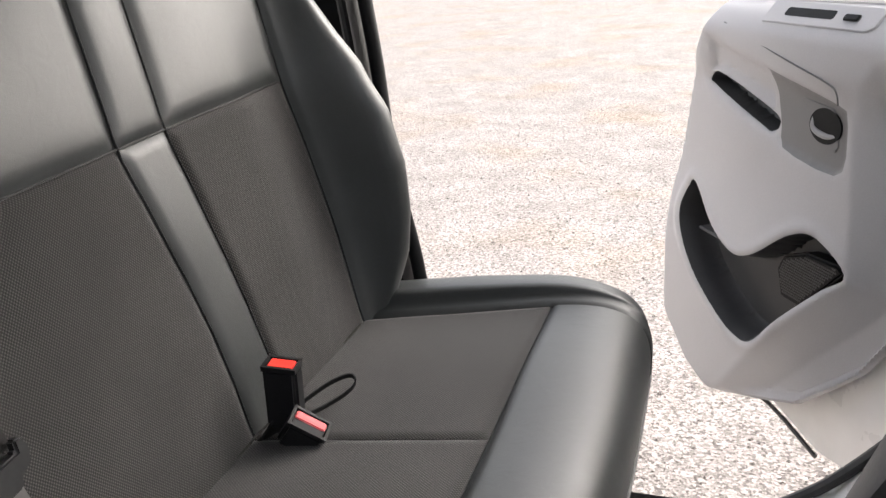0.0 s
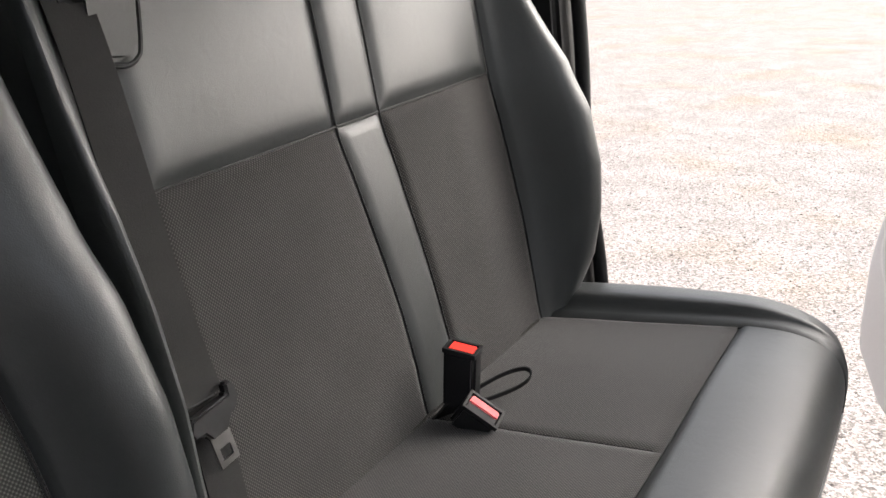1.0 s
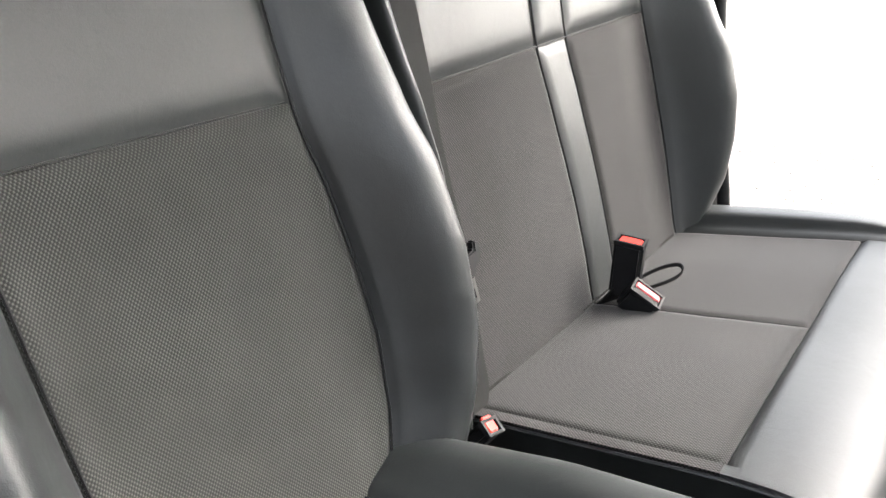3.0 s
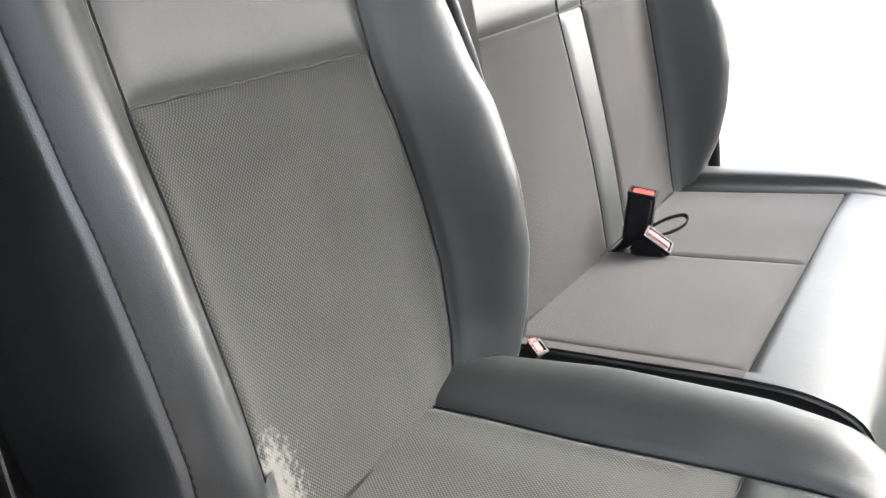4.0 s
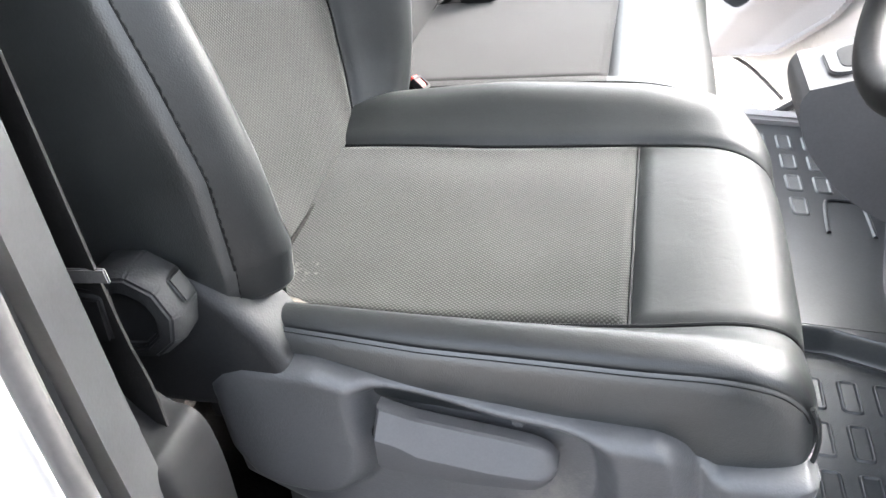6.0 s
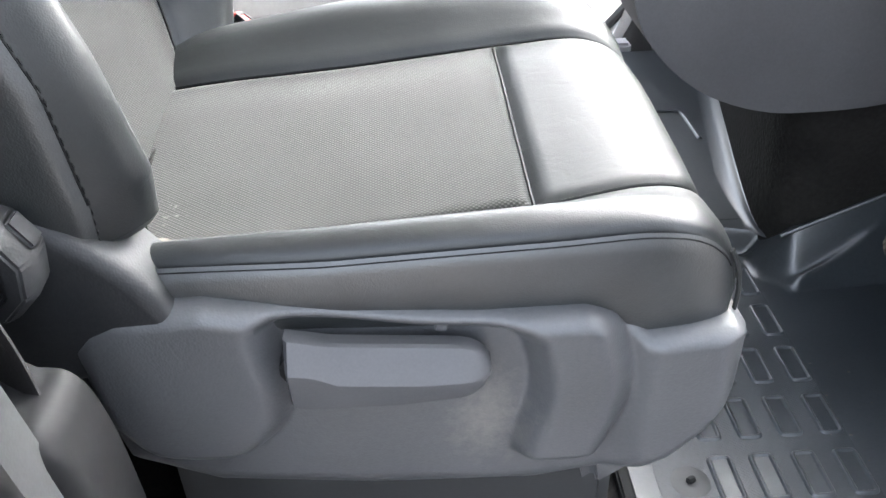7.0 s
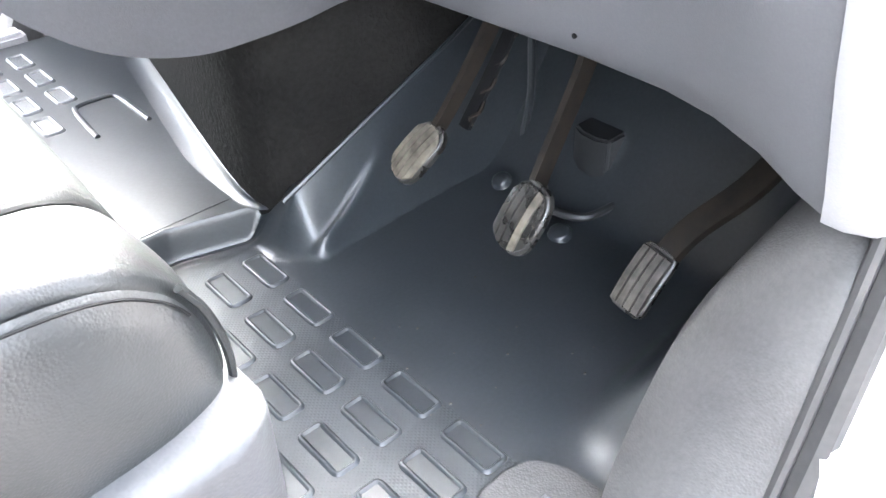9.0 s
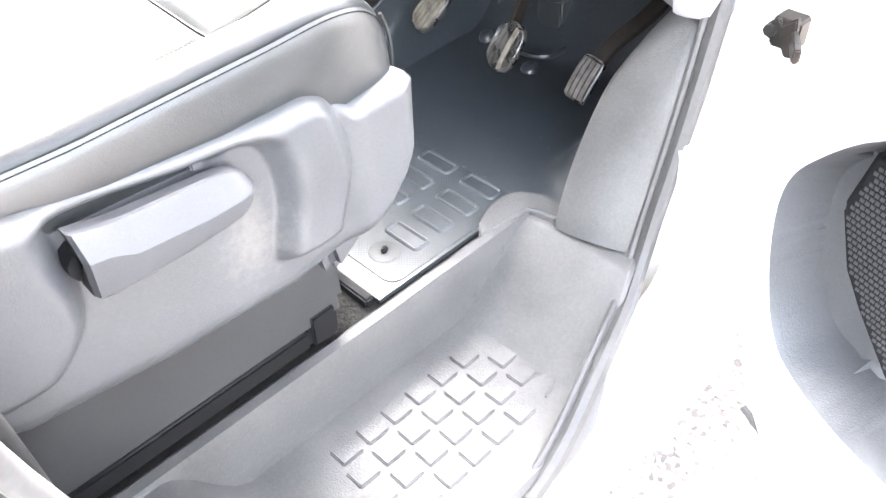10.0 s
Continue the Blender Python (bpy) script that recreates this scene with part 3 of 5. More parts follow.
    part("cushion_front_panel", cush.panel(4, 7, 0.375, 0.97, 30, 36, "lrt"), LEATHER_MATT, seat, "smooth worn leatherette")
    part("outer_cushion_bolster", cush.panel(2, 4, 0.02, 0.97, 18, 60, "lr"), LEATHER_WORN, seat, "creased shiny leatherette bolster")
    edge = cush.line(2, 0.09, 0.965, 60)
    low = np.stack([np.interp(np.linspace(0, 1, 60), [0, 0.5, 1], [edge[0, 0], 0.06, 0.146]), np.full(60, 0.020), np.interp(np.linspace(0, 1, 60), [0, 0.45, 0.6, 1], [0.880, 0.845, 0.825, 0.812])], 1)
    rows = []
    for a, b in zip(edge, low):
        rows.append([a * (1 - f) + b * f + np.array([0, 0.0035 * math.exp(-((f * np.linalg.norm(a - b)) / 0.004) ** 2) - 0.007 * math.sin(math.pi * min(1, f * 1.15)) * min(1, np.linalg.norm(a - b) / 0.05), 0]) for f in np.linspace(0, 1, 16)])
    part("outer_cushion_side", grid_bm(rows), LEATHER_SHINY, seat, "creased leatherette side with light specks", smooth=80)
    part("inner_cushion_bolster", cush.panel(7, 9, 0.02, 0.97, 18, 60, "lr"), LEATHER, seat)
    part("inner_cushion_side", cush.panel(9, 10, 0.02, 0.97, 8, 40, "l"), LEATHER, seat)
    for t in (4, 7):
        part("seam", cord(cush.line(t, 0.05, 0.9, 60) + [0, 0, -0.0045]), BLACK, seat)
    part("seam", cord(cush.cross(0.375, 4, 7, 40) + [0, 0, -0.0055]), BLACK, seat)
    part("seam", cord(cush.line(2, 0.10, 0.70, 90) + [0, 0.001, -0.0032], 0.0007), BLACK, seat)
    part("front_piping", tube(np.vstack([cush.line(2.3, 0.66, 0.97, 8) + [0.002, -0.003, 0]]), 0.0022, 6, 2), LEATHER, seat)
    part("cushion_pan", prism([(-0.40, 0.80), (-0.40, 0.90), (-0.17, 0.92), (0.0, 0.93), (0.08, 0.928), (0.128, 0.912), (0.148, 0.88), (0.146, 0.80)], "y", 0.032, 0.45, 0.006), LEATHER_WORN, seat)
    # dark tube sunk where back meets cushion: the shadow line put into colour
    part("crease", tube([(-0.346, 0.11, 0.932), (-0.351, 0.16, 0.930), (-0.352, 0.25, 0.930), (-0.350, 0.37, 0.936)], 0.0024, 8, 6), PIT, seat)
    # side valance with its two raised bosses round the height lever
    arch = [tuple(q) for q in crom(np.array([(-0.380, 0.87), (-0.374, 0.96), (0.040, 0.96), (0.062, 0.895), (0.078, 0.82), (0.066, 0.755), (0.046, 0.727), (-0.024, 0.734), (-0.012, 0.81), (-0.016, 0.855), (-0.034, 0.880), (-0.10, 0.888), (-0.200, 0.902), (-0.213, 0.888), (-0.206, 0.845), (-0.210, 0.805), (-0.230, 0.772), (-0.265, 0.752), (-0.335, 0.762), (-0.370, 0.81)]), np.linspace(0, 19, 77))]
    xs = np.linspace(-0.376, 0.170, 176)
    rows = []
    for x in xs:
        hi = np.interp(x, [-0.376, -0.371, -0.362, -0.348, -0.328, -0.265, -0.16, -0.05, 0.03, 0.058, 0.085, 0.135, 0.158, 0.170], [0.865, 0.885, 0.904, 0.919, 0.928, 0.931, 0.912, 0.903, 0.903, 0.893, 0.868, 0.872, 0.873, 0.864])
        lo = np.interp(x, [-0.376, -0.36, -0.29, -0.15, 0.0, 0.07, 0.118, 0.145, 0.160, 0.170], [0.80, 0.735, 0.70, 0.682, 0.676, 0.688, 0.712, 0.744, 0.775, 0.815])
        row = [(x, 0.07, hi - 0.002)]
        for f in np.linspace(1, 0, 90):
            z = lo + (hi - lo) * f
            edge = max(0.0, min(1.0, min((x + 0.376) / 0.03, (0.170 - x) / 0.03, (hi - z) / 0.016, (z - lo) / 0.03)))
            y = 0.014 - 0.018 * smooth(0.06, 0.10, x) + 0.024 * (1 - math.sqrt(1 - (1 - edge) ** 2))
            d = max(0.0, min(1.0, signed(arch, x, z) / 0.026))
            lift = 0.027 * math.sin(d * math.pi / 2)
            row.append((x, y - lift, z))
        rows.append(row)
    rows.append([(x - 0.004, max(y, 0.10), z) for x, y, z in rows[-1]])
    part("side_valance", grid_bm(rows), VALANCE, seat, "grained grey plastic valance with raised bosses", smooth=75)
    rows = []
    for x in np.concatenate([[-0.206, -0.2055, -0.203], np.linspace(-0.198, -0.062, 18), [-0.055, -0.050, -0.047, -0.046]]):
        end = math.sqrt(max(0.0, 1 - max(0.0, (x + 0.070) / 0.024) ** 2))
        top = np.interp(x, [-0.206, -0.172, -0.087, -0.046], [0.900, 0.892, 0.885, 0.880])
        low = np.interp(x, [-0.206, -0.195, -0.12, -0.046], [0.838, 0.834, 0.833, 0.840])
        ridge = np.interp(x, [-0.206, -0.185, -0.165, -0.10, -0.046], [0.879, 0.876, 0.866, 0.861, 0.862])
        mid = 0.860
        top, low, ridge = mid + (top - mid) * max(end, 0.25), mid + (low - mid) * max(end, 0.25), mid + (ridge - mid) * max(end, 0.25)
        out = 0.030 * (0.4 + 0.6 * max(end, 0.1)) * min(1.0, 0.75 + (x + 0.206) * 90)
        rows.append([(x, 0.004, top - 0.002), (x, -out * 0.30, top), (x, -out * 0.42, top - 0.001), (x, -out * 0.94, ridge + 0.003), (x, -out, ridge), (x, -out, ridge - 0.003), (x, -out * 0.80, low + 0.003), (x, -out * 0.70, low), (x, 0.004, low + 0.002)])
    bm = grid_bm(rows)
    bmesh.ops.holes_fill(bm, edges=[e for e in bm.edges if e.is_boundary])
    part("height_lever", bm, PLASTIC_SMOOTH, seat, "smooth grey plastic height lever", smooth=24)
    part("lever_shaft", turned(prism([(0.016 * math.cos(a), 0.016 * math.sin(a)) for a in np.linspace(0, 6.283, 14)[:-1]], "y", -0.006, 0.03), Matrix.Translation((-0.198, 0, 0.862))), BLACK, seat)
    part("recess_tab", box((-0.09, 0.004, 0.885), (-0.078, 0.016, 0.897), 0.002), PLASTIC, seat)
    part("hinge_cover", slab([(-0.53, 1.03), (-0.43, 1.037), (-0.385, 1.030), (-0.357, 1.011), (-0.333, 0.991), (-0.309, 0.969), (-0.294, 0.948), (-0.284, 0.928), (-0.268, 0.912), (-0.30, 0.88), (-0.40, 0.86), (-0.53, 0.88)], 0.05, -0.010, 0.014), HINGE_SHADED, seat, "grained plastic hinge cover with shade in its dark colour", smooth=70)
    part("hinge_felt", prism([(-0.32, 0.955), (-0.296, 0.952), (-0.276, 0.940), (-0.27, 0.905), (-0.30, 0.90), (-0.34, 0.92)], "y", 0.043, 0.062, 0.004), TAN, seat, "stained grey felt tab")
    rings = [(0.040, -0.008), (0.0465, -0.012), (0.0475, -0.036), (0.041, -0.048), (0.029, -0.051), (0.027, -0.046), (0.004, -0.045)]
    bm = grid_bm([[(-0.398 + r * math.cos(a), y, 0.996 + r * math.sin(a)) for r, y in rings] for a in np.linspace(0, 2 * math.pi, 10, endpoint=False) + 0.16], close_u=True)
    bmesh.ops.holes_fill(bm, edges=[e for e in bm.edges if e.is_boundary])
    bmesh.ops.bevel(bm, geom=[e for e in bm.edges if e.calc_face_angle(0) > 0.45], offset=0.002, segments=2, affect="EDGES", clamp_overlap=True)
    knob = part("recline_knob", bm, HINGE_SHADED, seat, "faceted dark grey recline knob", smooth=30)
    part("knob_grip", turned(box((0.0435, -0.034, -0.013), (0.0485, -0.014, 0.013), 0.003), pose(-0.398, 0, 0.996, 0, -30, 0)), HINGE_SHADED, knob)
    part("seat_plinth", box((-0.36, 0.075, 0.52), (0.10, 0.42, 0.80), 0.02), POST, seat, "dark grey seat base")
    part("front_skirt", prism([(0.135, 0.832), (0.155, 0.80), (0.15, 0.74), (0.11, 0.66), (0.06, 0.62), (0.02, 0.83)], "y", 0.04, 0.46, 0.015), PLASTIC, seat)
    rail = part("seat_rail", box((-0.34, 0.072, 0.507), (0.03, 0.112, 0.538), 0.004), BLACK, seat, "black slide rail")
    part("rail_strip", box((-0.33, 0.078, 0.536), (0.012, 0.084, 0.546), 0.0015), STEEL, rail, "worn bright steel rail edge")
    part("rail_strip", box((-0.33, 0.092, 0.536), (0.012, 0.097, 0.545), 0.0015), STEEL, rail, "worn bright steel rail edge")
    part("rail_foot", box((0.03, 0.07, 0.503), (0.075, 0.12, 0.56), 0.006), BLACK, seat)
    part("rail_foot", box((-0.38, 0.07, 0.503), (-0.32, 0.12, 0.56), 0.006), BLACK, seat)


driver_seat()


def passenger_bench():
    bench = thing("passenger_bench", "black leatherette and grey cloth double passenger bench", "van seat", (-0.15, 1.06, 0.5))
    spine = [(-0.522, 1.56), (-0.474, 1.347), (-0.454, 1.255), (-0.433, 1.16), (-0.415, 1.08), (-0.398, 1.0), (-0.378, 0.915), (-0.352, 0.87)]
    at = [0.0, 0.143, 0.286, 0.43, 0.57, 0.71, 0.857, 1.0]
    flat = lambda y, h=0.0: ([y] * 8, [h] * 8)
    across = [
        flat(0.555, -0.14),
        flat(0.560, 0.02),
        ([0.572] * 8, [0.03, 0.06, 0.07, 0.07, 0.06, 0.05, 0.03, 0.0]),
        ([0.600] * 8, [0.008, 0.02, 0.024, 0.022, 0.016, 0.01, 0.005, 0.0]),
        ([0.660, 0.655, 0.654, 0.653, 0.65, 0.648, 0.645, 0.64], [0.0] * 8),
        flat(0.80, 0.004),
        ([0.972, 0.956, 0.972, 0.988, 0.998, 1.003, 1.0, 0.995], [0.0] * 8),
        ([1.068, 1.052, 1.066, 1.080, 1.088, 1.094, 1.095, 1.09], [0.0] * 8),
        flat(1.22, 0.004),
        ([1.382, 1.366, 1.378, 1.385, 1.387, 1.384, 1.378, 1.37], [0.002] * 8),
        ([1.43, 1.435, 1.44, 1.445, 1.445, 1.44, 1.42, 1.40], [0.015, 0.098, 0.116, 0.116, 0.10, 0.075, 0.03, 0.0]),
        ([1.475, 1.49, 1.495, 1.498, 1.498, 1.492, 1.46, 1.43], [-0.03, 0.06, 0.085, 0.085, 0.075, 0.055, 0.01, -0.01]),
        flat(1.505, -0.14),
    ]
    back = Upholstery(spine, across, at, ((0.6, 1.0, 1.38), (0.028, 0.012, 0.0)))
    b1, b2 = 0.143, 0.9
    part("near_back_cloth", back.panel(4, 6, b1, b2, 26, 40), CLOTH, bench, "woven dark grey cloth")
    part("back_strip", back.panel(6, 7, b1, b2, 12, 40, puff=0.003), LEATHER, bench, "smooth leatherette strip")
    part("far_back_cloth", back.panel(7, 9, b1, b2, 26, 40), CLOTH, bench, "woven dark grey cloth")
    part("near_top_panel", back.panel(4, 6, 0.0, b1, 26, 16, "lrb", 0.008, 0.012, 0.004), LEATHER, bench)
    part("top_strip", back.panel(6, 7, 0.0, b1, 12, 16, "lrb", 0.007, 0.008, 0.004), LEATHER, bench)
    part("far_top_panel", back.panel(7, 9, 0.0, b1, 26, 16, "lrb", 0.008, 0.012, 0.004), LEATHER, bench)
    part("near_back_bolster", back.panel(1, 4, 0.0, 0.97, 22, 44, "r"), LEATHER, bench)
    part("near_back_flank", back.panel(0, 1, 0.0, 0.97, 6, 24, "r"), LEATHER, bench)
    part("far_back_bolster", back.panel(9, 11, 0.0, 0.97, 22, 44, "lr"), LEATHER, bench, "shiny curved leatherette bolster")
    part("far_back_flank", back.panel(11, 12, 0.0, 0.97, 6, 24, "l"), LEATHER, bench)
    for t in (4, 6, 7, 9, 11):
        part("seam", cord(back.line(t, 0.01, 0.9, 60, -0.0045)), BLACK, bench)
    part("seam", cord(back.cross(b1, 4, 9, 60) + [-0.005, 0, 0]), BLACK, bench)
    ends = back.points(np.array([0.0, 12.0]), np.linspace(0, 0.97, 12))
    part("back_shell", grid_bm(np.stack([ends[0], ends[0] + [-0.03, 0.04, 0], ends[1] + [-0.03, -0.04, 0], ends[1]])), PLASTIC, bench)
    # flap over the belt outlet
    flap = part("belt_flap", prism([(0.625, 1.57), (0.625, 1.453), (0.668, 1.450), (0.685, 1.462), (0.700, 1.57)], "x", -0.515, -0.484, 0.006), LEATHER, bench, "leatherette flap with black edging")
    part("flap_edging", tube([(-0.485, 0.640, 1.450), (-0.482, 0.66, 1.447), (-0.483, 0.676, 1.452), (-0.485, 0.685, 1.47), (-0.490, 0.696, 1.56)], 0.0025, 6, 4), BLACK, flap)
    # cushion
    spine = [(-0.50, 0.89), (-0.378, 0.915), (-0.20, 0.937), (-0.05, 0.954), (0.03, 0.955), (0.085, 0.938), (0.110, 0.90), (0.115, 0.85), (0.105, 0.80)]
    at = [0.0, 0.125, 0.25, 0.375, 0.5, 0.625, 0.75, 0.875, 1.0]
    flat = lambda y, h=0.0: ([y] * 9, [h] * 9)
    across = [
        flat(0.612, -0.11),
        flat(0.604, -0.02),
        flat(0.608, -0.004),
        flat(0.622, 0.0),
        flat(0.80, 0.003),
        ([1.0, 1.0, 1.005, 1.012, 1.012, 1.012, 1.012, 1.012, 1.012], [0.0] * 9),
        flat(1.20, 0.003),
        ([1.385, 1.388, 1.40, 1.414, 1.42, 1.42, 1.42, 1.415, 1.41], [0.002] * 9),
        ([1.43, 1.435, 1.445, 1.455, 1.46, 1.46, 1.455, 1.45, 1.44], [0.025, 0.032, 0.03, 0.024, 0.014, 0.006, 0.002, 0.0, 0.0]),
        ([1.50, 1.51, 1.52, 1.525, 1.52, 1.51, 1.50, 1.49, 1.48], [0.018, 0.022, 0.02, 0.012, 0.0, -0.01, -0.015, -0.015, -0.015]),
        ([1.52, 1.535, 1.545, 1.55, 1.545, 1.53, 1.515, 1.505, 1.50], [-0.03, -0.03, -0.035, -0.04, -0.045, -0.05, -0.05, -0.05, -0.05]),
    ]
    cush = Upholstery(spine, across, at)
    part("near_cushion_cloth", cush.panel(3, 5, 0.02, 0.375, 30, 32, "lrb", 0.0035, 0.006), CLOTH, bench, "woven dark grey cloth")
    part("far_cushion_cloth", cush.panel(5, 7, 0.02, 0.375, 30, 32, "lrb", 0.0035, 0.006), CLOTH, bench, "woven dark grey cloth")
    part("cushion_front_panel", cush.panel(3, 7, 0.375, 0.97, 40, 36, "t"), LEATHER, bench, "smooth shiny leatherette")
    part("far_cushion_bolster", cush.panel(7, 9, 0.02, 0.97, 18, 50, "lr"), LEATHER, bench)
    part("far_cushion_side", cush.panel(9, 10, 0.02, 0.97, 8, 40, "l"), LEATHER, bench)
    part("near_cushion_welt", cush.panel(1.4, 3, 0.02, 0.375, 10, 30, ""), CLOTH, bench, "woven cloth cushion edge")
    part("near_front_welt", cush.panel(1.4, 3, 0.375, 0.97, 10, 36, ""), LEATHER, bench)
    part("near_cushion_side", cush.panel(0, 1.4, 0.02, 0.97, 10, 40, ""), LEATHER, bench)
    part("seam", cord(cush.line(7, 0.05, 0.9, 60) + [0, 0, -0.0045]), BLACK, bench)
    part("seam", cord(cush.line(5, 0.05, 0.375, 30) + [0, 0, -0.0030], 0.0006), BLACK, bench)
    part("seam", cord(cush.line(3, 0.05, 0.375, 30) + [0, 0, -0.004]), BLACK, bench)
    part("seam", cord(cush.cross(0.375, 3, 7, 60) + [0, 0, -0.0055]), BLACK, bench)
    part("near_piping", tube(cush.line(1.4, 0.08, 0.97, 14) + [0, -0.002, 0.0], 0.0028, 6, 3), LEATHER, bench)
    part("front_piping", tube(cush.cross(0.93, 3, 9, 20) + [0.002, 0, 0], 0.0026, 6, 2), SEAL, bench)
    part("cushion_pan", prism([(-0.40, 0.82), (-0.40, 0.88), (-0.20, 0.905), (0.0, 0.925), (0.07, 0.91), (0.098, 0.87), (0.098, 0.80)], "y", 0.618, 1.505, 0.01), LEATHER, bench)
    # the bench junction's shadow line, added as a thin black tube
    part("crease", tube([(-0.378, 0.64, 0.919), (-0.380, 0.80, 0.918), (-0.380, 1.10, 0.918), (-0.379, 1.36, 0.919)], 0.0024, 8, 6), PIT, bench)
    part("side_clip", tube([(-0.350, 1.495, 1.125), (-0.338, 1.506, 1.112), (-0.334, 1.508, 1.098), (-0.346, 1.500, 1.080)], 0.006, 8, 5), BLACK, bench, "small black plastic clip")
    part("bench_plinth", box((-0.42, 0.64, 0.55), (0.05, 1.47, 0.90), 0.02), BLACK, bench, "black bench base")


passenger_bench()


# ---- belts and buckles ----
def buckle(name, base, top, width, thick, wide, material, label, button=(0.005, 0.026)):
    """A push-button belt buckle standing from base to top."""
    ob = thing(name, label, "seat belt buckle", base, "seat belt buckles")
    base, top, w = Vector(base), Vector(top), Vector(wide).normalized()
    up = (top - base).normalized()
    w = (w - up * w.dot(up)).normalized()
    d = up.cross(w)
    m = Matrix((w, d, up)).transposed().to_4x4()
    m.translation = base
    h = (top - base).length
    a, b = width / 2, thick / 2
    part("housing", turned(box((-a, -b, 0.0), (a, b, h), 0.006, 3), m), BLACK, ob)
    part("frame", turned(prism([(-a, -b), (a, -b), (a, b), (-a, b), (-a, -b + 0.0001), (-a + 0.004, -b + 0.004), (-a + 0.004, b - 0.004), (a - 0.004, b - 0.004), (a - 0.004, -b + 0.004), (-a + 0.004, -b + 0.0041)], "z", h - 0.004, h + 0.003), m), BLACK, ob)
    part("button", turned(box((-a + 0.006, -b + button[0], h - 0.004), (a - 0.006, -b + button[1], h + 0.002), 0.0015), m), material, ob, "red push button")
    return ob


tall = buckle("seat_belt_buckle", (-0.335, 1.012, 0.935), (-0.326, 1.006, 1.032), 0.048, 0.030, (1, 0.12, -0.1), RED, "tall black buckle with a bright red button")
part("strap", ribbon([(-0.40, 1.01, 0.88), (-0.36, 1.008, 0.92), (-0.338, 1.006, 0.95)], 0.03, 0.004, (0.6, 0.9, 0)), WEB, tall)
low = buckle("seat_belt_buckle", (-0.318, 1.0, 0.915), (-0.288, 0.992, 0.955), 0.056, 0.032, (0.8, 0.2, -0.45), PINK, "low black buckle with a faded red button", (0.014, 0.027))
part("strap", ribbon([(-0.39, 1.02, 0.89), (-0.35, 1.01, 0.905), (-0.32, 1.0, 0.925)], 0.03, 0.004, (0.4, 0.9, 0)), WEB, low)
inner = buckle("seat_belt_buckle", (-0.345, 0.535, 0.90), (-0.300, 0.543, 0.955), 0.030, 0.022, (0.25, 1, 0), RED, "driver buckle wedged between the seats")
part("stalk", tube([(-0.40, 0.53, 0.86), (-0.37, 0.532, 0.885), (-0.345, 0.535, 0.905)], 0.010, 8, 4), STEEL, inner)
tagged(part("fabric_loop", ribbon([(-0.325, 1.03, 0.935), (-0.30, 1.06, 0.940), (-0.278, 1.090, 0.948), (-0.270, 1.102, 0.960), (-0.280, 1.102, 0.968), (-0.305, 1.08, 0.962), (-0.335, 1.045, 0.945)], 0.008, 0.002, (0.3, -0.2, 1)), BLACK),
       "thin black pull loop poking out of the bench", "strap")


def passenger_belt():
    belt = thing("passenger_seat_belt", "charcoal webbing seat belt hanging down the bench", "seat belt", (-0.42, 0.63, 1.0))
    part("webbing", ribbon([(-0.512, 0.618, 1.56), (-0.478, 0.616, 1.47), (-0.452, 0.617, 1.36), (-0.438, 0.621, 1.27), (-0.420, 0.626, 1.18), (-0.406, 0.630, 1.125)], 0.048, 0.0024, (0.05, 1, 0.05)), WEB, belt)
    part("lower_webbing", ribbon([(-0.410, 0.630, 1.118), (-0.394, 0.629, 1.05), (-0.378, 0.624, 0.98), (-0.365, 0.616, 0.93), (-0.37, 0.60, 0.86)], 0.044, 0.0024, (0.05, 1, 0.05)), WEB, belt)
    m = pose(-0.391, 0.624, 1.118, -12, 0, 90) @ Matrix.Rotation(radians(-6), 4, "Y")
    grip = [(-0.034, -0.006), (-0.030, -0.014), (-0.018, -0.016), (-0.012, -0.026), (0.012, -0.026), (0.018, -0.015), (0.030, -0.012), (0.036, 0.0), (0.034, 0.016), (0.024, 0.018), (0.022, 0.006), (-0.026, 0.006)]
    tongue = part("tongue_grip", turned(prism(grip, "y", -0.005, 0.007, 0.0025), m), BLACK, belt, "black plastic tongue grip")
    plate = [(-0.013, -0.020), (0.013, -0.020), (0.0125, -0.060), (-0.0125, -0.060), (-0.013, -0.0201), (-0.007, -0.040), (-0.007, -0.053), (0.007, -0.053), (0.007, -0.040), (-0.007, -0.0399)]
    part("tongue_plate", turned(prism(plate, "y", -0.001, 0.0016), m), STEEL, tongue, "steel tongue plate")
    part("guide", prism([(0.598, 1.60), (0.60, 1.515), (0.615, 1.500), (0.650, 1.500), (0.664, 1.515), (0.668, 1.60)], "x", -0.535, -0.478, 0.012), BLACK, belt, "black belt outlet guide")


passenger_belt()


def driver_belt():
    belt = thing("driver_seat_belt", "charcoal webbing seat belt beside the door pillar", "seat belt", (-0.38, -0.1, 0.6))
    part("webbing", ribbon([(-0.45, -0.10, 1.75), (-0.42, -0.105, 1.40), (-0.395, -0.108, 1.20), (-0.375, -0.11, 1.05), (-0.36, -0.11, 0.95), (-0.35, -0.11, 0.62)], 0.05, 0.0022, (1, -0.15, 0.1)), WEB, belt)
    part("tongue_bar", turned(box((-0.034, -0.0015, -0.006), (0.036, 0.0015, 0.006), 0.001), pose(-0.385, -0.113, 1.09, 0, -8, 0)), TRIM_DARK, belt, "dull steel tongue")
    part("tongue_grip", box((-0.40, -0.118, 1.035), (-0.355, -0.104, 1.08), 0.005), BLACK, belt)
    part("anchor", box((-0.38, -0.125, 0.60), (-0.33, -0.10, 0.66), 0.006), BLACK, belt)


driver_belt()


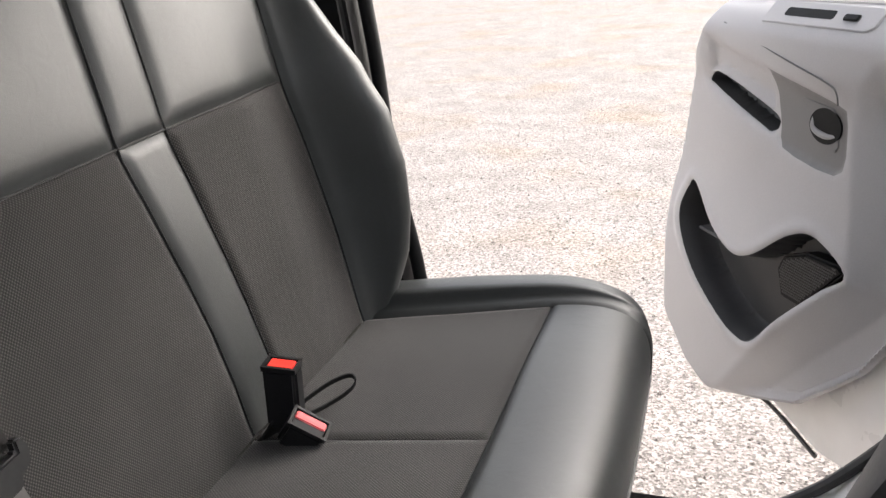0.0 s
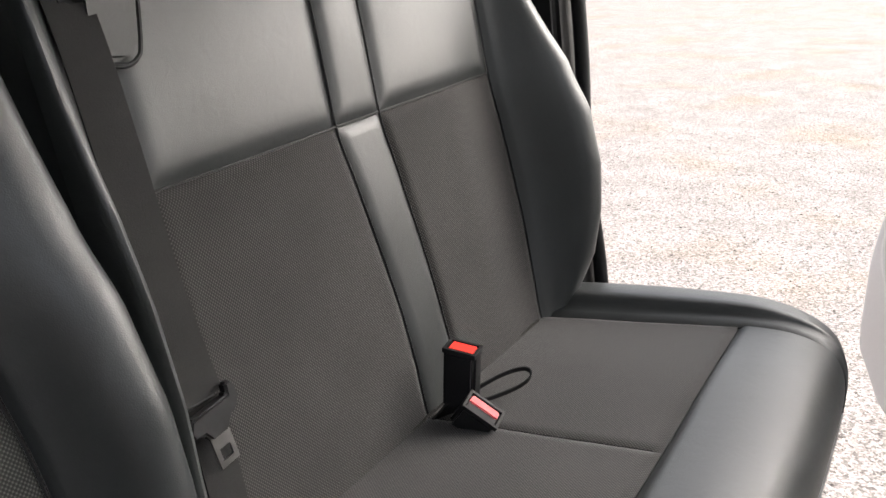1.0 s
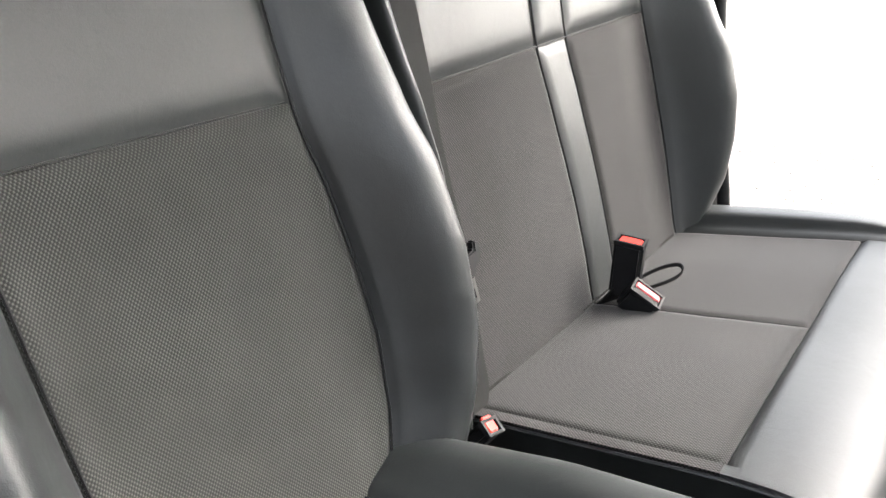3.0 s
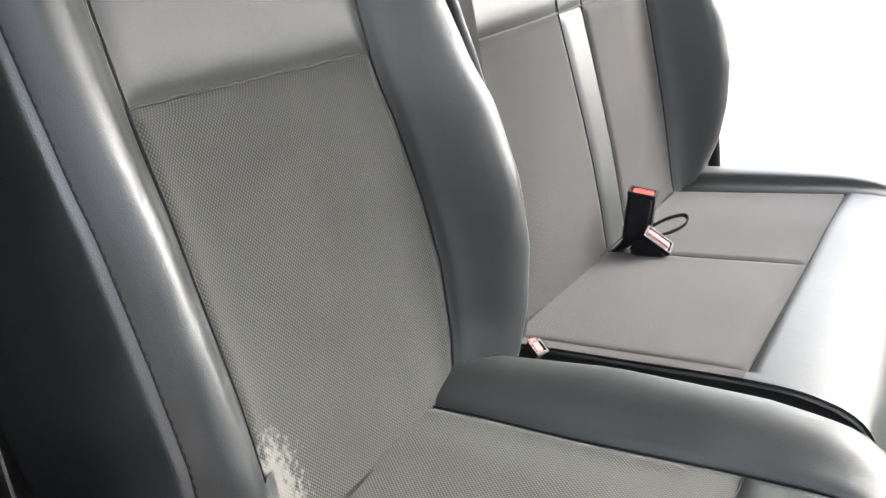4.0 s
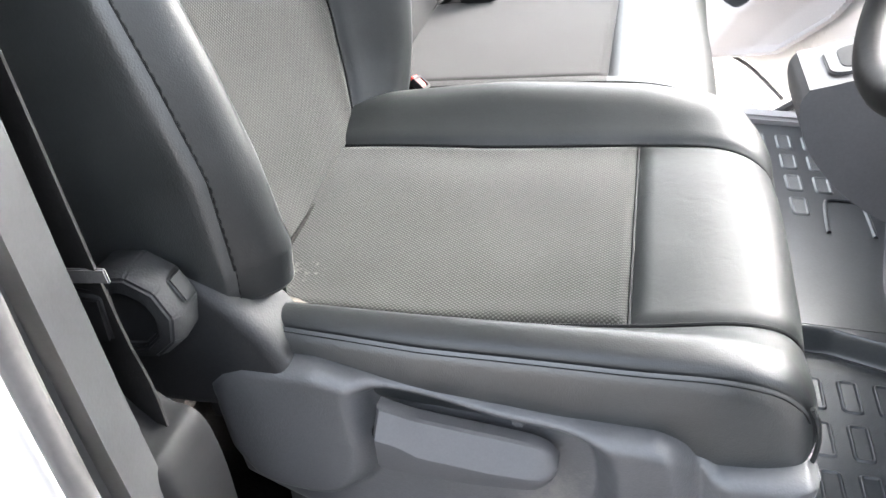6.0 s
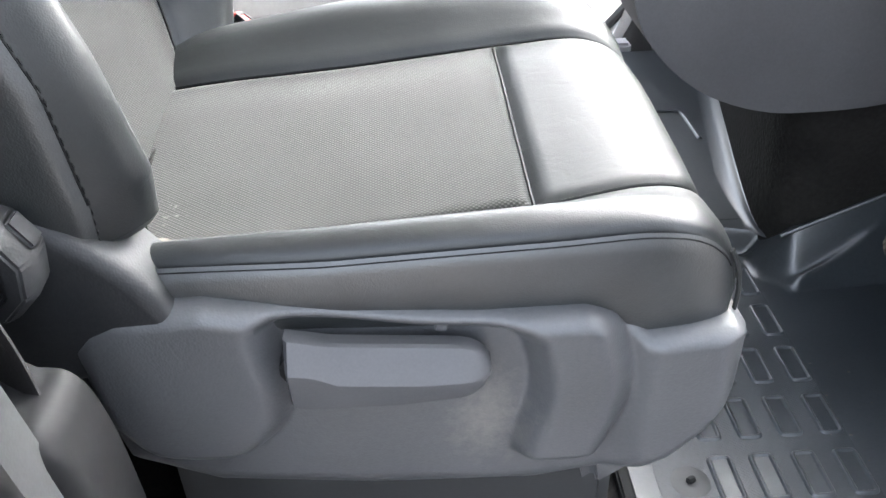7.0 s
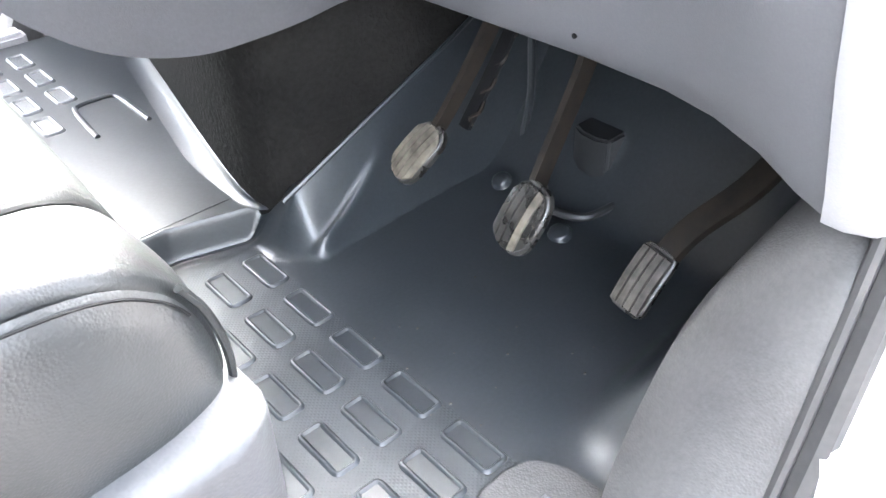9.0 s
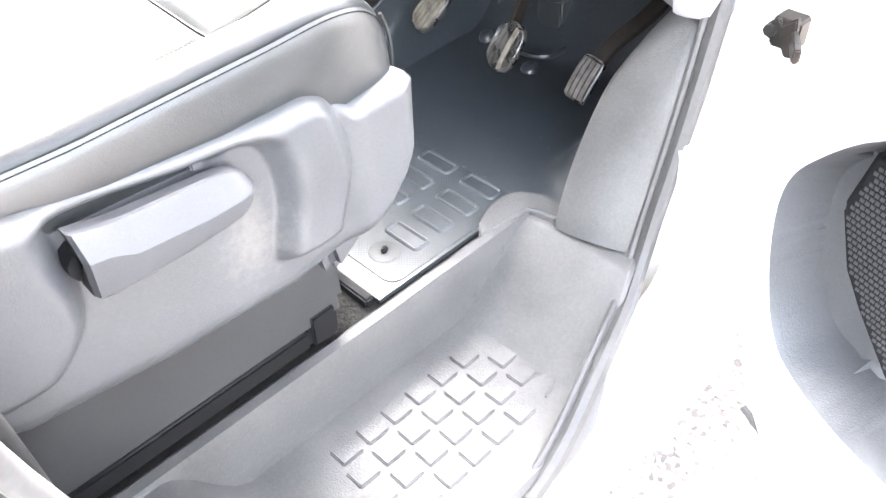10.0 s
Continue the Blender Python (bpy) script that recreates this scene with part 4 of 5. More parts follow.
# ---- floor, mats and pedals ----
def mat_height(x, y):
    """The moulded rubber mat: flat, climbing to the toe board ahead and to the tunnel on the passenger side."""
    z = 0.5
    z += 0.22 * smooth(0.78, 1.0, x)
    fold = 0.497 + 0.012 * smooth(0.5, 0.75, x) + 0.035 * smooth(0.50, 0.44, x)
    lift = smooth(0.438, 0.502, x)
    wall = lift * (0.07 + 0.44 * max(0.0, x - 0.475)) * max(0.0, min(1.0, (y - fold) / (0.552 - fold))) ** 1.15
    # the gusset's crease, running up the side wall
    along = max(0.0, min(1.0, (x - 0.503) / 0.12))
    z += 0.016 * math.exp(-(((y - 0.504 - 0.028 * along) / 0.007) ** 2)) * smooth(0.47, 0.51, x) * smooth(0.68, 0.58, x)
    kerb = 0.633 - 0.28 * max(0.0, x - 0.35)
    z += max(wall, (1 - smooth(0.47, 0.53, x)) * 0.044 * smooth(kerb - 0.008, kerb + 0.006, y))
    z += 0.085 * smooth(0.115, 0.03, y) * smooth(0.47, 0.66, x)
    z += 0.012 * math.exp(-(((y - 0.075) / 0.03) ** 2)) * smooth(0.5, 0.6, x)
    z += 0.004 * math.exp(-(((y - kerb + 0.018) / 0.006) ** 2)) * (1 - lift)
    return z


def edged(pts, drop=0.006):
    """A sheet of points with its border turned down, so that it shows its thickness."""
    p = np.array(pts)
    p = np.concatenate([p[:1], p, p[-1:]])
    p = np.concatenate([p[:, :1], p, p[:, -1:]], axis=1)
    p[[0, -1], :, 2] -= drop
    p[1:-1, [0, -1], 2] -= drop
    return p


def rounded(w, h, r, n=4):
    pts = []
    for cx, cy, a0 in ((w / 2 - r, h / 2 - r, 0), (-w / 2 + r, h / 2 - r, 90), (-w / 2 + r, -h / 2 + r, 180), (w / 2 - r, -h / 2 + r, 270)):
        for k in range(n):
            a = radians(a0 + 90 * k / (n - 1))
            pts.append((cx + r * math.cos(a), cy + r * math.sin(a)))
    return pts


def pad_bm(w, h, r, tall, rim):
    """A moulded mat pad: a raised rounded rim round a slightly lower middle."""
    bm = bmesh.new()
    rings = []
    for grow, z in ((0.003, -0.0008), (0.001, tall * 0.75), (-0.0005, tall), (-rim * 0.6, tall), (-rim, tall * 0.75), (-rim - 0.0015, tall * 0.25)):
        rings.append([bm.verts.new((x, y, z)) for x, y in rounded(w + 2 * grow, h + 2 * grow, r + grow)])
    n = len(rings[0])
    for a, b in zip(rings, rings[1:]):
        for i in range(n):
            bm.faces.new((a[i], a[(i + 1) % n], b[(i + 1) % n], b[i]))
    bm.faces.new(rings[-1])
    return bm


def floor_mat():
    floor = tagged(part("floor", box((-0.62, 0.06, 0.44), (1.05, 1.56, 0.492)), PIT), "bare dark cab floor under the mats", "floor", kind="structure")
    mat = thing("rubber_floor_mat", "dark blue-grey moulded rubber mat with raised pads", "floor mat", (0.4, 0.3, 0.5))
    xs = np.concatenate([np.linspace(0.148, 0.42, 33), np.linspace(0.425, 0.50, 22), np.linspace(0.51, 1.02, 60)])
    rows = []
    for x in xs:
        f = smooth(0.45, 0.50, x)
        kerb = 0.633 - 0.28 * max(0.0, x - 0.35)
        y0, ya, yb = 0.0785 - 0.0815 * smooth(0.40, 0.47, x), (kerb - 0.03) * (1 - f) + 0.485 * f, (kerb + 0.012) * (1 - f) + 0.60 * f
        ys = np.concatenate([np.linspace(y0, ya, 48)[:-1], np.linspace(ya, yb, 44)[:-1], np.linspace(yb, 0.66, 7)])
        rows.append([(x, y, mat_height(x, y)) for y in ys])
    pts = edged(rows)
    bm = grid_bm(pts)
    part("sheet", bm, RUBBER, mat)
    # passenger side, a step higher
    xs, ys = np.concatenate([np.linspace(0.10, 0.39, 20), np.linspace(0.396, 0.462, 22)]), np.linspace(0.642, 1.382, 60)
    slant = lambda x, y: x + (y - 0.6) * 0.21 * smooth(0.25, 0.40, x)
    pts = edged([[(slant(x, y), y, 0.545) for y in ys] for x in xs])
    bm = grid_bm(pts)
    part("raised_sheet", bm, RUBBER, mat)
    me = None
    for ix in range(5):
        for iy in range(5):
            x, y = 0.4225 - 0.0532 * ix, 0.527 - 0.0952 * iy
            if ix == 4 and iy == 4:
                continue
            if me is None:
                ob = part("raised_pad", pad_bm(0.028, 0.067, 0.006, 0.0036, 0.0028), RUBBER, mat)
                me = ob.data
            else:
                ob = new("raised_pad", me)
                ob.parent = mat
            ob.location = Vector((x, y, 0.5008)) - mat.location
    # the finely cross-hatched field round the pads
    part("hatched_field", prism(rounded(0.262, 0.50, 0.02), "z", 0.0, 0.0009), HATCHED, mat).location = Vector((0.309, 0.335, 0.5001)) - mat.location
    small = None
    for ix in range(3):
        for iy in range(4):
            if ix == 0 and iy == 0:
                continue
            if small is None:
                ob = part("raised_pad", pad_bm(0.029, 0.062, 0.006, 0.0036, 0.0028), RUBBER_FINE, mat)
                small = ob.data
            else:
                ob = new("raised_pad", small)
                ob.parent = mat
            ob.location = Vector((0.402 - 0.056 * ix, 1.016 + 0.093 * iy, 0.5455)) - mat.location
    part("raised_outline", tube([(0.388, 0.928, 0.546), (0.391, 0.98, 0.546), (0.397, 1.035, 0.546), (0.408, 1.050, 0.546), (0.435, 1.052, 0.546), (0.458, 1.050, 0.546), (0.468, 1.036, 0.546), (0.470, 0.98, 0.546), (0.470, 0.926, 0.546)], 0.0045, 8, 5), RUBBER, mat)
    # the mat turned up round the foot of the tunnel
    foot = crom([(0.472, 0.585), (0.4645, 0.63), (0.482, 0.75), (0.526, 0.955), (0.570, 1.158)], np.linspace(0, 4, 49))
    tan = np.gradient(foot, axis=0)
    tan /= np.linalg.norm(tan, axis=1)[:, None]
    side = np.stack([-tan[:, 1], tan[:, 0]], 1)
    part("upturned_edge", grid_bm([[(*(q + k * o * f), 0.544 + h * f) for o, h in ((0.036, 0.0008), (0.028, 0.0016), (0.021, 0.0034), (0.015, 0.006), (0.010, 0.0095), (0.006, 0.014), (0.003, 0.019), (0.001, 0.022), (0.0, 0.0223))] for q, k, f in zip(foot, side, 0.05 + 0.95 * np.clip(np.arange(49) / 26, 0, 1))]), RUBBER, mat)
    part("mat_lip", tube([(0.475, 0.549, 0.571), (0.613, 0.549, 0.633), (0.759, 0.549, 0.697), (0.84, 0.549, 0.74)], 0.0035, 6, 6), RUBBER, mat)
    plug = part("fixing_disc", turned(tube([(0, 0, -0.002), (0, 0, 0.0015), (0, 0, 0.0025)], [0.024, 0.024, 0.021], 24, 1), Matrix.Translation((0.218, 0.145, 0.4995))), POST, mat)
    part("fixing_clip", turned(box((-0.006, -0.004, 0.0), (0.006, 0.004, 0.008), 0.002), pose(0.218, 0.145, 0.501, 0, 0, 30)), BLACK, plug)
    tagged(part("tunnel_cover", prism([(0.56, 0.553), (0.53, 0.554), (0.505, 0.559), (0.485, 0.569), (0.472, 0.585), (0.465, 0.605), (0.4645, 0.64), (0.482, 0.75), (0.570, 1.16), (1.02, 1.16), (1.02, 0.553)], "z", 0.50, 0.98, 0.010), PIT),
           "dusty black carpeted tunnel cover under the dashboard", "tunnel cover", kind="structure")


floor_mat()


def pedal(name, label, low, high, width, oval, arm, faces, wide, breadth):
    """A foot pedal: a rubber pad with lengthwise ribs, one face material for each, on a flat bent steel arm."""
    ob = thing(name, label, "pedal", low, "foot pedals")
    low, high = Vector(low), Vector(high)
    up = (high - low).normalized()
    side = Vector((0.05, 1, 0.1))
    side = (side - up * side.dot(up)).normalized()
    out = side.cross(up)
    if out.x > 0:
        out = -out
    m = Matrix((side, up, out)).transposed().to_4x4()
    m.translation = (low + high) / 2
    h = (high - low).length
    n = 28
    pts = []
    for i in range(n):
        a = 2 * math.pi * i / n
        e = 0.72 if oval else 0.30
        pts.append((width / 2 * math.copysign(abs(math.cos(a)) ** e, math.cos(a)), h / 2 * math.copysign(abs(math.sin(a)) ** e, math.sin(a))))
    dome = lambda x, y: -3.0 * y * y - 4.0 * x * x
    bm = prism(pts, "z", -0.010, 0.005, 0.004, 3)
    for v in bm.verts:
        v.co.z += dome(v.co.x, v.co.y)
    pad = part("pad", turned(bm, m), PEDAL_DARK, ob, "worn black rubber pad")
    pitch = 0.88 * width / len(faces)
    for k, face in enumerate(faces):
        x = pitch * (k - (len(faces) - 1) / 2)
        reach = lambda q: h * (0.462 * math.sqrt(max(0.0, 1 - (1.86 * q / width) ** 2)) if oval else 0.44)
        rows = []
        for f, drop in [(-1, 0.003)] + [(f, 0) for f in np.linspace(-0.985, 0.985, 9)] + [(1, 0.003)]:
            row = []
            for o, z in ((-0.45, 0.004), (-0.43, 0.0064), (-0.38, 0.0074), (0, 0.0076), (0.38, 0.0074), (0.43, 0.0064), (0.45, 0.004)):
                q = x + o * pitch
                y = f * reach(q)
                row.append((q, y, z - drop + dome(q, y)))
            rows.append(row)
        part("rib", turned(grid_bm(rows), m), face, pad)
    part("arm", ribbon([tuple(low * 0.5 + high * 0.5 - out * 0.012)] + arm, breadth, 0.008, wide), RUST, ob, "rusty black steel arm")
    return ob


clutch = pedal("clutch_pedal", "worn oval clutch pedal on a rusty arm", (0.58, 0.4535, 0.605), (0.63, 0.425, 0.668), 0.052, True, [(0.655, 0.425, 0.69), (0.70, 0.395, 0.80), (0.74, 0.37, 0.92), (0.76, 0.36, 1.02)], [PEDAL] * 5, (0.9, 0, -0.35), 0.022)
part("bracket", ribbon([(0.66, 0.41, 0.66), (0.70, 0.385, 0.76), (0.74, 0.36, 0.88)], 0.016, 0.006, (0, 1, 0.1)), BLACK, clutch)
part("return_spring", tube([(0.66 + 0.0045 * k + 0.004 * math.cos(k * 2.1), 0.40 - 0.002 * k + 0.006 * math.sin(k * 2.1), 0.665 + 0.010 * k) for k in range(24)], 0.0022, 5, 3), RUST, clutch, "dusty coiled return spring")
brake = pedal("brake_pedal", "glossy dark oval brake pedal on a brown steel arm", (0.58, 0.266, 0.595), (0.62, 0.252, 0.668), 0.058, True, [(0.645, 0.27, 0.665), (0.70, 0.270, 0.76), (0.73, 0.262, 0.86), (0.76, 0.26, 1.0)], [PEDAL_DARK, PEDAL, PEDAL_DARK, PEDAL_DARK, PEDAL_DARK], (0.9, 0, -0.35), 0.026)
gas = pedal("accelerator_pedal", "worn ribbed accelerator pedal on a black arm", (0.60, 0.116, 0.590), (0.64, 0.106, 0.652), 0.042, False, [(0.665, 0.095, 0.665), (0.72, 0.06, 0.72), (0.80, 0.04, 0.80), (0.86, 0.03, 0.90)], [PEDAL_GREY] * 4, (0.4, 0.9, 0), 0.030)
stop = thing("pedal_stop", "black moulded stop block behind the brake pedal", "stop block", (0.86, 0.36, 0.5))
part("block", prism([(0.845, 0.330), (0.838, 0.350), (0.840, 0.375), (0.850, 0.395), (0.885, 0.395), (0.885, 0.330)], "z", 0.50, 0.598, 0.004), POST, stop)
part("flange", tube([(0.80, 0.400, 0.517), (0.775, 0.375, 0.515), (0.768, 0.345, 0.515), (0.785, 0.310, 0.517), (0.83, 0.300, 0.52)], 0.006, 8, 5), POST, stop)
tagged(part("footwell_boss", turned(tube([(0, 0, -0.004), (0, 0, 0.003), (0, 0, 0.007)], [0.016, 0.012, 0.003], 14, 4), pose(0.775, 0.460, 0.512, 0, -30, 0)), RUBBER), "rounded moulded bump in the footwell mat", "mat bump", kind="structure")
tagged(part("footwell_boss", turned(tube([(0, 0, -0.004), (0, 0, 0.003), (0, 0, 0.006)], [0.018, 0.014, 0.004], 14, 4), pose(0.745, 0.322, 0.506, 0, -20, 0)), RUBBER), "rounded moulded bump in the footwell mat", "mat bump", kind="structure")
for line in ([(0.845, 0.488, 0.53), (0.868, 0.494, 0.60), (0.888, 0.514, 0.67), (0.90, 0.525, 0.76)],):
    tagged(part("footwell_rib", tube(line, 0.006, 8, 5), RUBBER), "upright moulded rib on the toe board", "mat rib", kind="structure")


# ---- dashboard ----
def dashboard():
    dash = thing("dashboard", "grey moulded plastic dashboard over the footwell", "dashboard", (0.7, 0.7, 0.8))
    # lower cover over the driver's knees: a curved bottom edge, leaning back to the driver as it climbs
    bottom = [(0.62, 0.632, 0.812), (0.50, 0.632, 0.812), (0.40, 0.632, 0.8145), (0.30, 0.632, 0.8165), (0.217, 0.632, 0.818), (0.126, 0.630, 0.817), (0.06, 0.602, 0.826), (0.0, 0.572, 0.829), (-0.041, 0.556, 0.820), (-0.067, 0.547, 0.817)]
    rows = []
    for y, x0, z0 in bottom:
        rows.append([(x0 + 0.12, y, z0 + 0.04), (x0 + 0.025, y, z0 + 0.004), (x0 + 0.006, y, z0), (x0 - 0.004, y, z0 + 0.008), (x0 - 0.010, y, z0 + 0.03), (x0 - 0.045, y, 0.94), (x0 - 0.07, y, 1.03), (x0 - 0.05, y, 1.12), (x0 + 0.05, y, 1.20)])
    part("knee_cover", grid_bm(rows), DASH, dash)
    rows = []
    for y, k in ((-0.0675, -0.003), (-0.08, -0.003), (-0.10, 0.006), (-0.118, 0.03), (-0.125, 0.12)):
        rows.append([(0.66, y, 0.83), (0.572 + k, y, 0.822), (0.553 + k, y, 0.815), (0.543 + k, y, 0.822), (0.537 + k, y, 0.845), (0.502 + k, y, 0.94), (0.477 + k, y, 1.03), (0.497 + k, y, 1.12), (0.60 + k, y, 1.20)])
    part("end_cap", grid_bm(rows), DOOR_MID, dash, "lighter grey end cap by the door")
    part("cover_screw", turned(tube([(0, 0, 0), (-0.002, 0, 0), (-0.003, 0, 0)], [0.0026, 0.0026, 0.0014], 10, 1), Matrix.Translation((0.6235, 0.22, 0.843))), BLACK, dash)
    part("dash_top", prism([(0.60, 1.195), (0.55, 1.12), (0.70, 1.0), (1.05, 1.0), (1.10, 1.18), (0.80, 1.23)], "y", -0.10, 1.62, 0.02), DASH, dash)
    part("passenger_lower", prism([(0.66, 0.86), (0.60, 0.95), (0.58, 1.13), (0.98, 1.13), (0.98, 0.80)], "y", 0.88, 1.62, 0.03), DASH, dash)
    pod = part("gear_console", prism([(0.222, 1.003), (0.197, 0.992), (0.192, 0.965), (0.213, 0.915), (0.254, 0.868), (0.311, 0.828), (0.382, 0.803), (0.452, 0.797), (0.572, 0.806), (0.75, 0.85), (0.75, 1.12), (0.42, 1.07)], "y", 0.525, 0.655, 0.026, 6, 4), CONSOLE_SHADED, dash, "grey gear lever console")
    part("centre_stack", prism([(0.50, 1.14), (0.455, 1.06), (0.45, 0.95), (0.47, 0.85), (0.52, 0.815), (0.78, 0.84), (0.78, 1.14)], "y", 0.60, 0.90, 0.02, 4), CONSOLE_SHADED, dash)
    slope = math.degrees(math.atan2(0.067, 0.198))
    bezel = part("gear_bezel", turned(prism(rounded(0.125, 0.092, 0.02), "z", -0.002, 0.004, 0.002), pose(0.282, 0.590, 1.0245, 0, -slope, 0)), PLASTIC_SMOOTH, pod)
    part("gear_well", turned(prism(rounded(0.098, 0.068, 0.015), "z", 0.0, 0.0055, 0.001), pose(0.284, 0.590, 1.0245, 0, -slope, 0)), BLACK, bezel)
    boot = part("gear_boot", turned(tube([(0, 0, 0), (0, 0, 0.012), (0, 0, 0.03)], [0.030, 0.024, 0.012], 16, 4), pose(0.292, 0.592, 1.029, 0, -slope, 0)), BLACK, pod, "black leather gear lever boot")
    part("chrome_ring", turned(tube([(0.012, -0.022, 0.014), (0.022, 0.0, 0.020), (0.012, 0.022, 0.014)], 0.003, 8, 4), pose(0.284, 0.592, 1.031, 0, -slope, 0)), STEEL, boot)
    part("fuse_flap_seam", tube([(0.620, 0.36, 0.85), (0.588, 0.36, 0.94), (0.563, 0.36, 1.03)], 0.0015, 6, 4), BLACK, dash)


dashboard()


def steering_wheel():
    w = thing("steering_wheel", "black leather-rimmed steering wheel", "steering wheel", (0.30, 0.25, 1.30))
    m = pose(0.275, 0.25, 1.285, 0, -62, 0)
    ring = [(0.185 * math.cos(a), 0.185 * math.sin(a), 0) for a in np.linspace(0, 2 * math.pi, 16, endpoint=False)]
    part("rim", turned(tube(ring, 0.0165, 12, 4, closed=True), m), BLACK, w)
    part("hub", turned(tube([(0, 0, -0.05), (0, 0, -0.03), (0, 0, 0.0), (0, 0, 0.012)], [0.05, 0.07, 0.068, 0.03], 20, 4), m), BLACK, w)
    for a in (20, 160, 270):
        c, s = math.cos(radians(a + 90)), math.sin(radians(a + 90))
        part("spoke", turned(tube([(0.05 * c, 0.05 * s, -0.015), (0.12 * c, 0.12 * s, -0.012), (0.183 * c, 0.183 * s, 0)], [0.018, 0.012, 0.010], 8, 4), m), BLACK, w)
    part("column", tube([(0.30, 0.25, 1.27), (0.42, 0.25, 1.205), (0.58, 0.25, 1.12)], [0.045, 0.055, 0.06], 14, 4), DASH, w)


steering_wheel()


# ---- door sill, kick panel, seals and pillars ----
def sill_height(x, y):
    """The step trim by the driver's door: a bin against the seat side, a tread, and a ramp up at the front end."""
    z = 0.392
    ramp = max(0.0, min(1.0, (x - 0.268) / 0.157))
    z = max(z, 0.392 + 0.103 * (0.85 * ramp + 0.15 * smooth(0, 1, ramp)))
    z = max(z, 0.392 + 0.108 * smooth(0.0435, 0.0525, y))
    z -= 0.05 * smooth(-0.145, -0.20, y) * smooth(0.5, 0.2, x)
    z = max(z, 0.392 + 0.10 * smooth(-0.11, -0.21, x))
    return z


def sill_outer(x):
    return -0.205 + 0.09 * smooth(0.18, 0.50, x) ** 1.3


def driver_sill():
    sill = thing("door_sill_trim", "dark grey plastic step trim with a bin and block tread", "sill trim", (0.1, -0.05, 0.4))
    xs = np.concatenate([np.linspace(-0.36, -0.16, 18), np.linspace(-0.15, 0.27, 22), np.linspace(0.275, 0.455, 34)])
    pts = []
    for x in xs:
        ye = sill_outer(x)
        row = [(x, 0.078, 0.46), (x, 0.074, 0.494), (x, 0.067, sill_height(x, 0.06))]
        for y in [0.060, 0.056, 0.0525, 0.0512, 0.050, 0.0488, 0.0476, 0.0464, 0.0452, 0.0435, 0.040, *np.linspace(0.034, ye, 36)]:
            row.append((x, y, sill_height(x, y)))
        row += [(x, ye - 0.006, sill_height(x, ye) - 0.006), (x, ye - 0.010, sill_height(x, ye) - 0.04)]
        pts.append(row)
    part("step", grid_bm(pts), TRIM_DARK, sill)
    me = None
    for ix in range(7):
        for iy in range(4):
            if ix == 6 and iy in (0, 3):
                continue
            x, y = 0.0 + 0.044 * ix - 0.006 * iy, -0.010 - 0.040 * iy
            if me is None:
                bm = box((-0.0165, -0.015, -0.004), (0.0165, 0.015, 0.0022), 0.0018, 2)
                ob = part("tread_block", bm, TRIM_DARK, sill)
                me = ob.data
            else:
                ob = new("tread_block", me)
                ob.parent = sill
            ob.location = Vector((x, y, 0.3935)) - sill.location
    part("tread_edging", tube([(0.285, -0.005, 0.394), (0.296, -0.03, 0.3945), (0.285, -0.052, 0.394), (0.262, -0.06, 0.394)], 0.002, 6, 5), TRIM_DARK, sill)
    part("tread_edging", tube([(0.262, -0.105, 0.3935), (0.278, -0.115, 0.394), (0.274, -0.132, 0.394), (0.245, -0.14, 0.3935)], 0.002, 6, 5), TRIM_DARK, sill)

    kick = thing("kick_panel", "grained dark grey footwell side panel", "trim panel", (0.5, -0.05, 0.5))
    inner = [(0.43, 0.004, 0.497), (0.455, 0.010, 0.555), (0.49, 0.010, 0.63), (0.530, 0.004, 0.70), (0.575, -0.012, 0.752), (0.63, -0.022, 0.785)]
    outer = [(0.462, -0.112, 0.494), (0.482, -0.110, 0.56), (0.508, -0.107, 0.64), (0.532, -0.104, 0.72), (0.552, -0.100, 0.785), (0.60, -0.098, 0.84)]
    t = np.linspace(0, 5, 26)
    a, b = crom(inner, t), crom(outer, t)
    rows = [a + [0.26, 0.02, -0.02], a + [0.02, 0.006, -0.006]]
    for f in np.linspace(0, 1, 14):
        bulge = 0.012 * math.sin(math.pi * f) ** 0.7
        rows.append(a * (1 - f) + b * f + np.array([-bulge, 0, bulge * 0.4]))
    rows += [b + [0.012, -0.006, -0.004], b + [0.03, -0.008, -0.01]]
    part("panel", grid_bm(rows), TRIM_DARK, kick)
    part("joint_lip", tube([(0.432, 0.0, 0.498), (0.447, -0.055, 0.498), (0.463, -0.114, 0.496)], 0.0025, 6, 4), BLACK, kick)
    flip = lambda pts: [(x, 1.49 - y, z) for x, y, z in pts]
    far = thing("kick_panel", "dark grey footwell side panel by the passenger door", "trim panel", (0.5, 1.54, 0.5))
    part("panel", grid_bm([flip(r) for r in rows]), TRIM_DARK, far)
    # this strip's reflection is put into its colour as a pale grey
    strip = thing("passenger_sill_strip", "narrow sill strip beside the raised mat, painted pale for its reflection", "sill trim", (0.1, 1.41, 0.5))
    part("strip", box((-0.30, 1.387, 0.495), (0.45, 1.435, 0.562), 0.008), DOOR_GREY, strip)
    part("step", box((-0.30, 1.437, 0.36), (0.46, 1.63, 0.40), 0.01), TRIM_DARK, strip)
    tagged(part("mat_tongue", prism([(0.33, 0.062), (0.355, 0.090), (0.39, 0.104), (0.425, 0.106), (0.455, 0.095), (0.472, 0.065), (0.475, 0.02), (0.462, -0.005), (0.440, 0.01), (0.428, 0.055)], "z", 0.46, 0.505, 0.004), TRIM_DARK), "rounded grey trim end beside the mat", "trim piece", kind="structure")
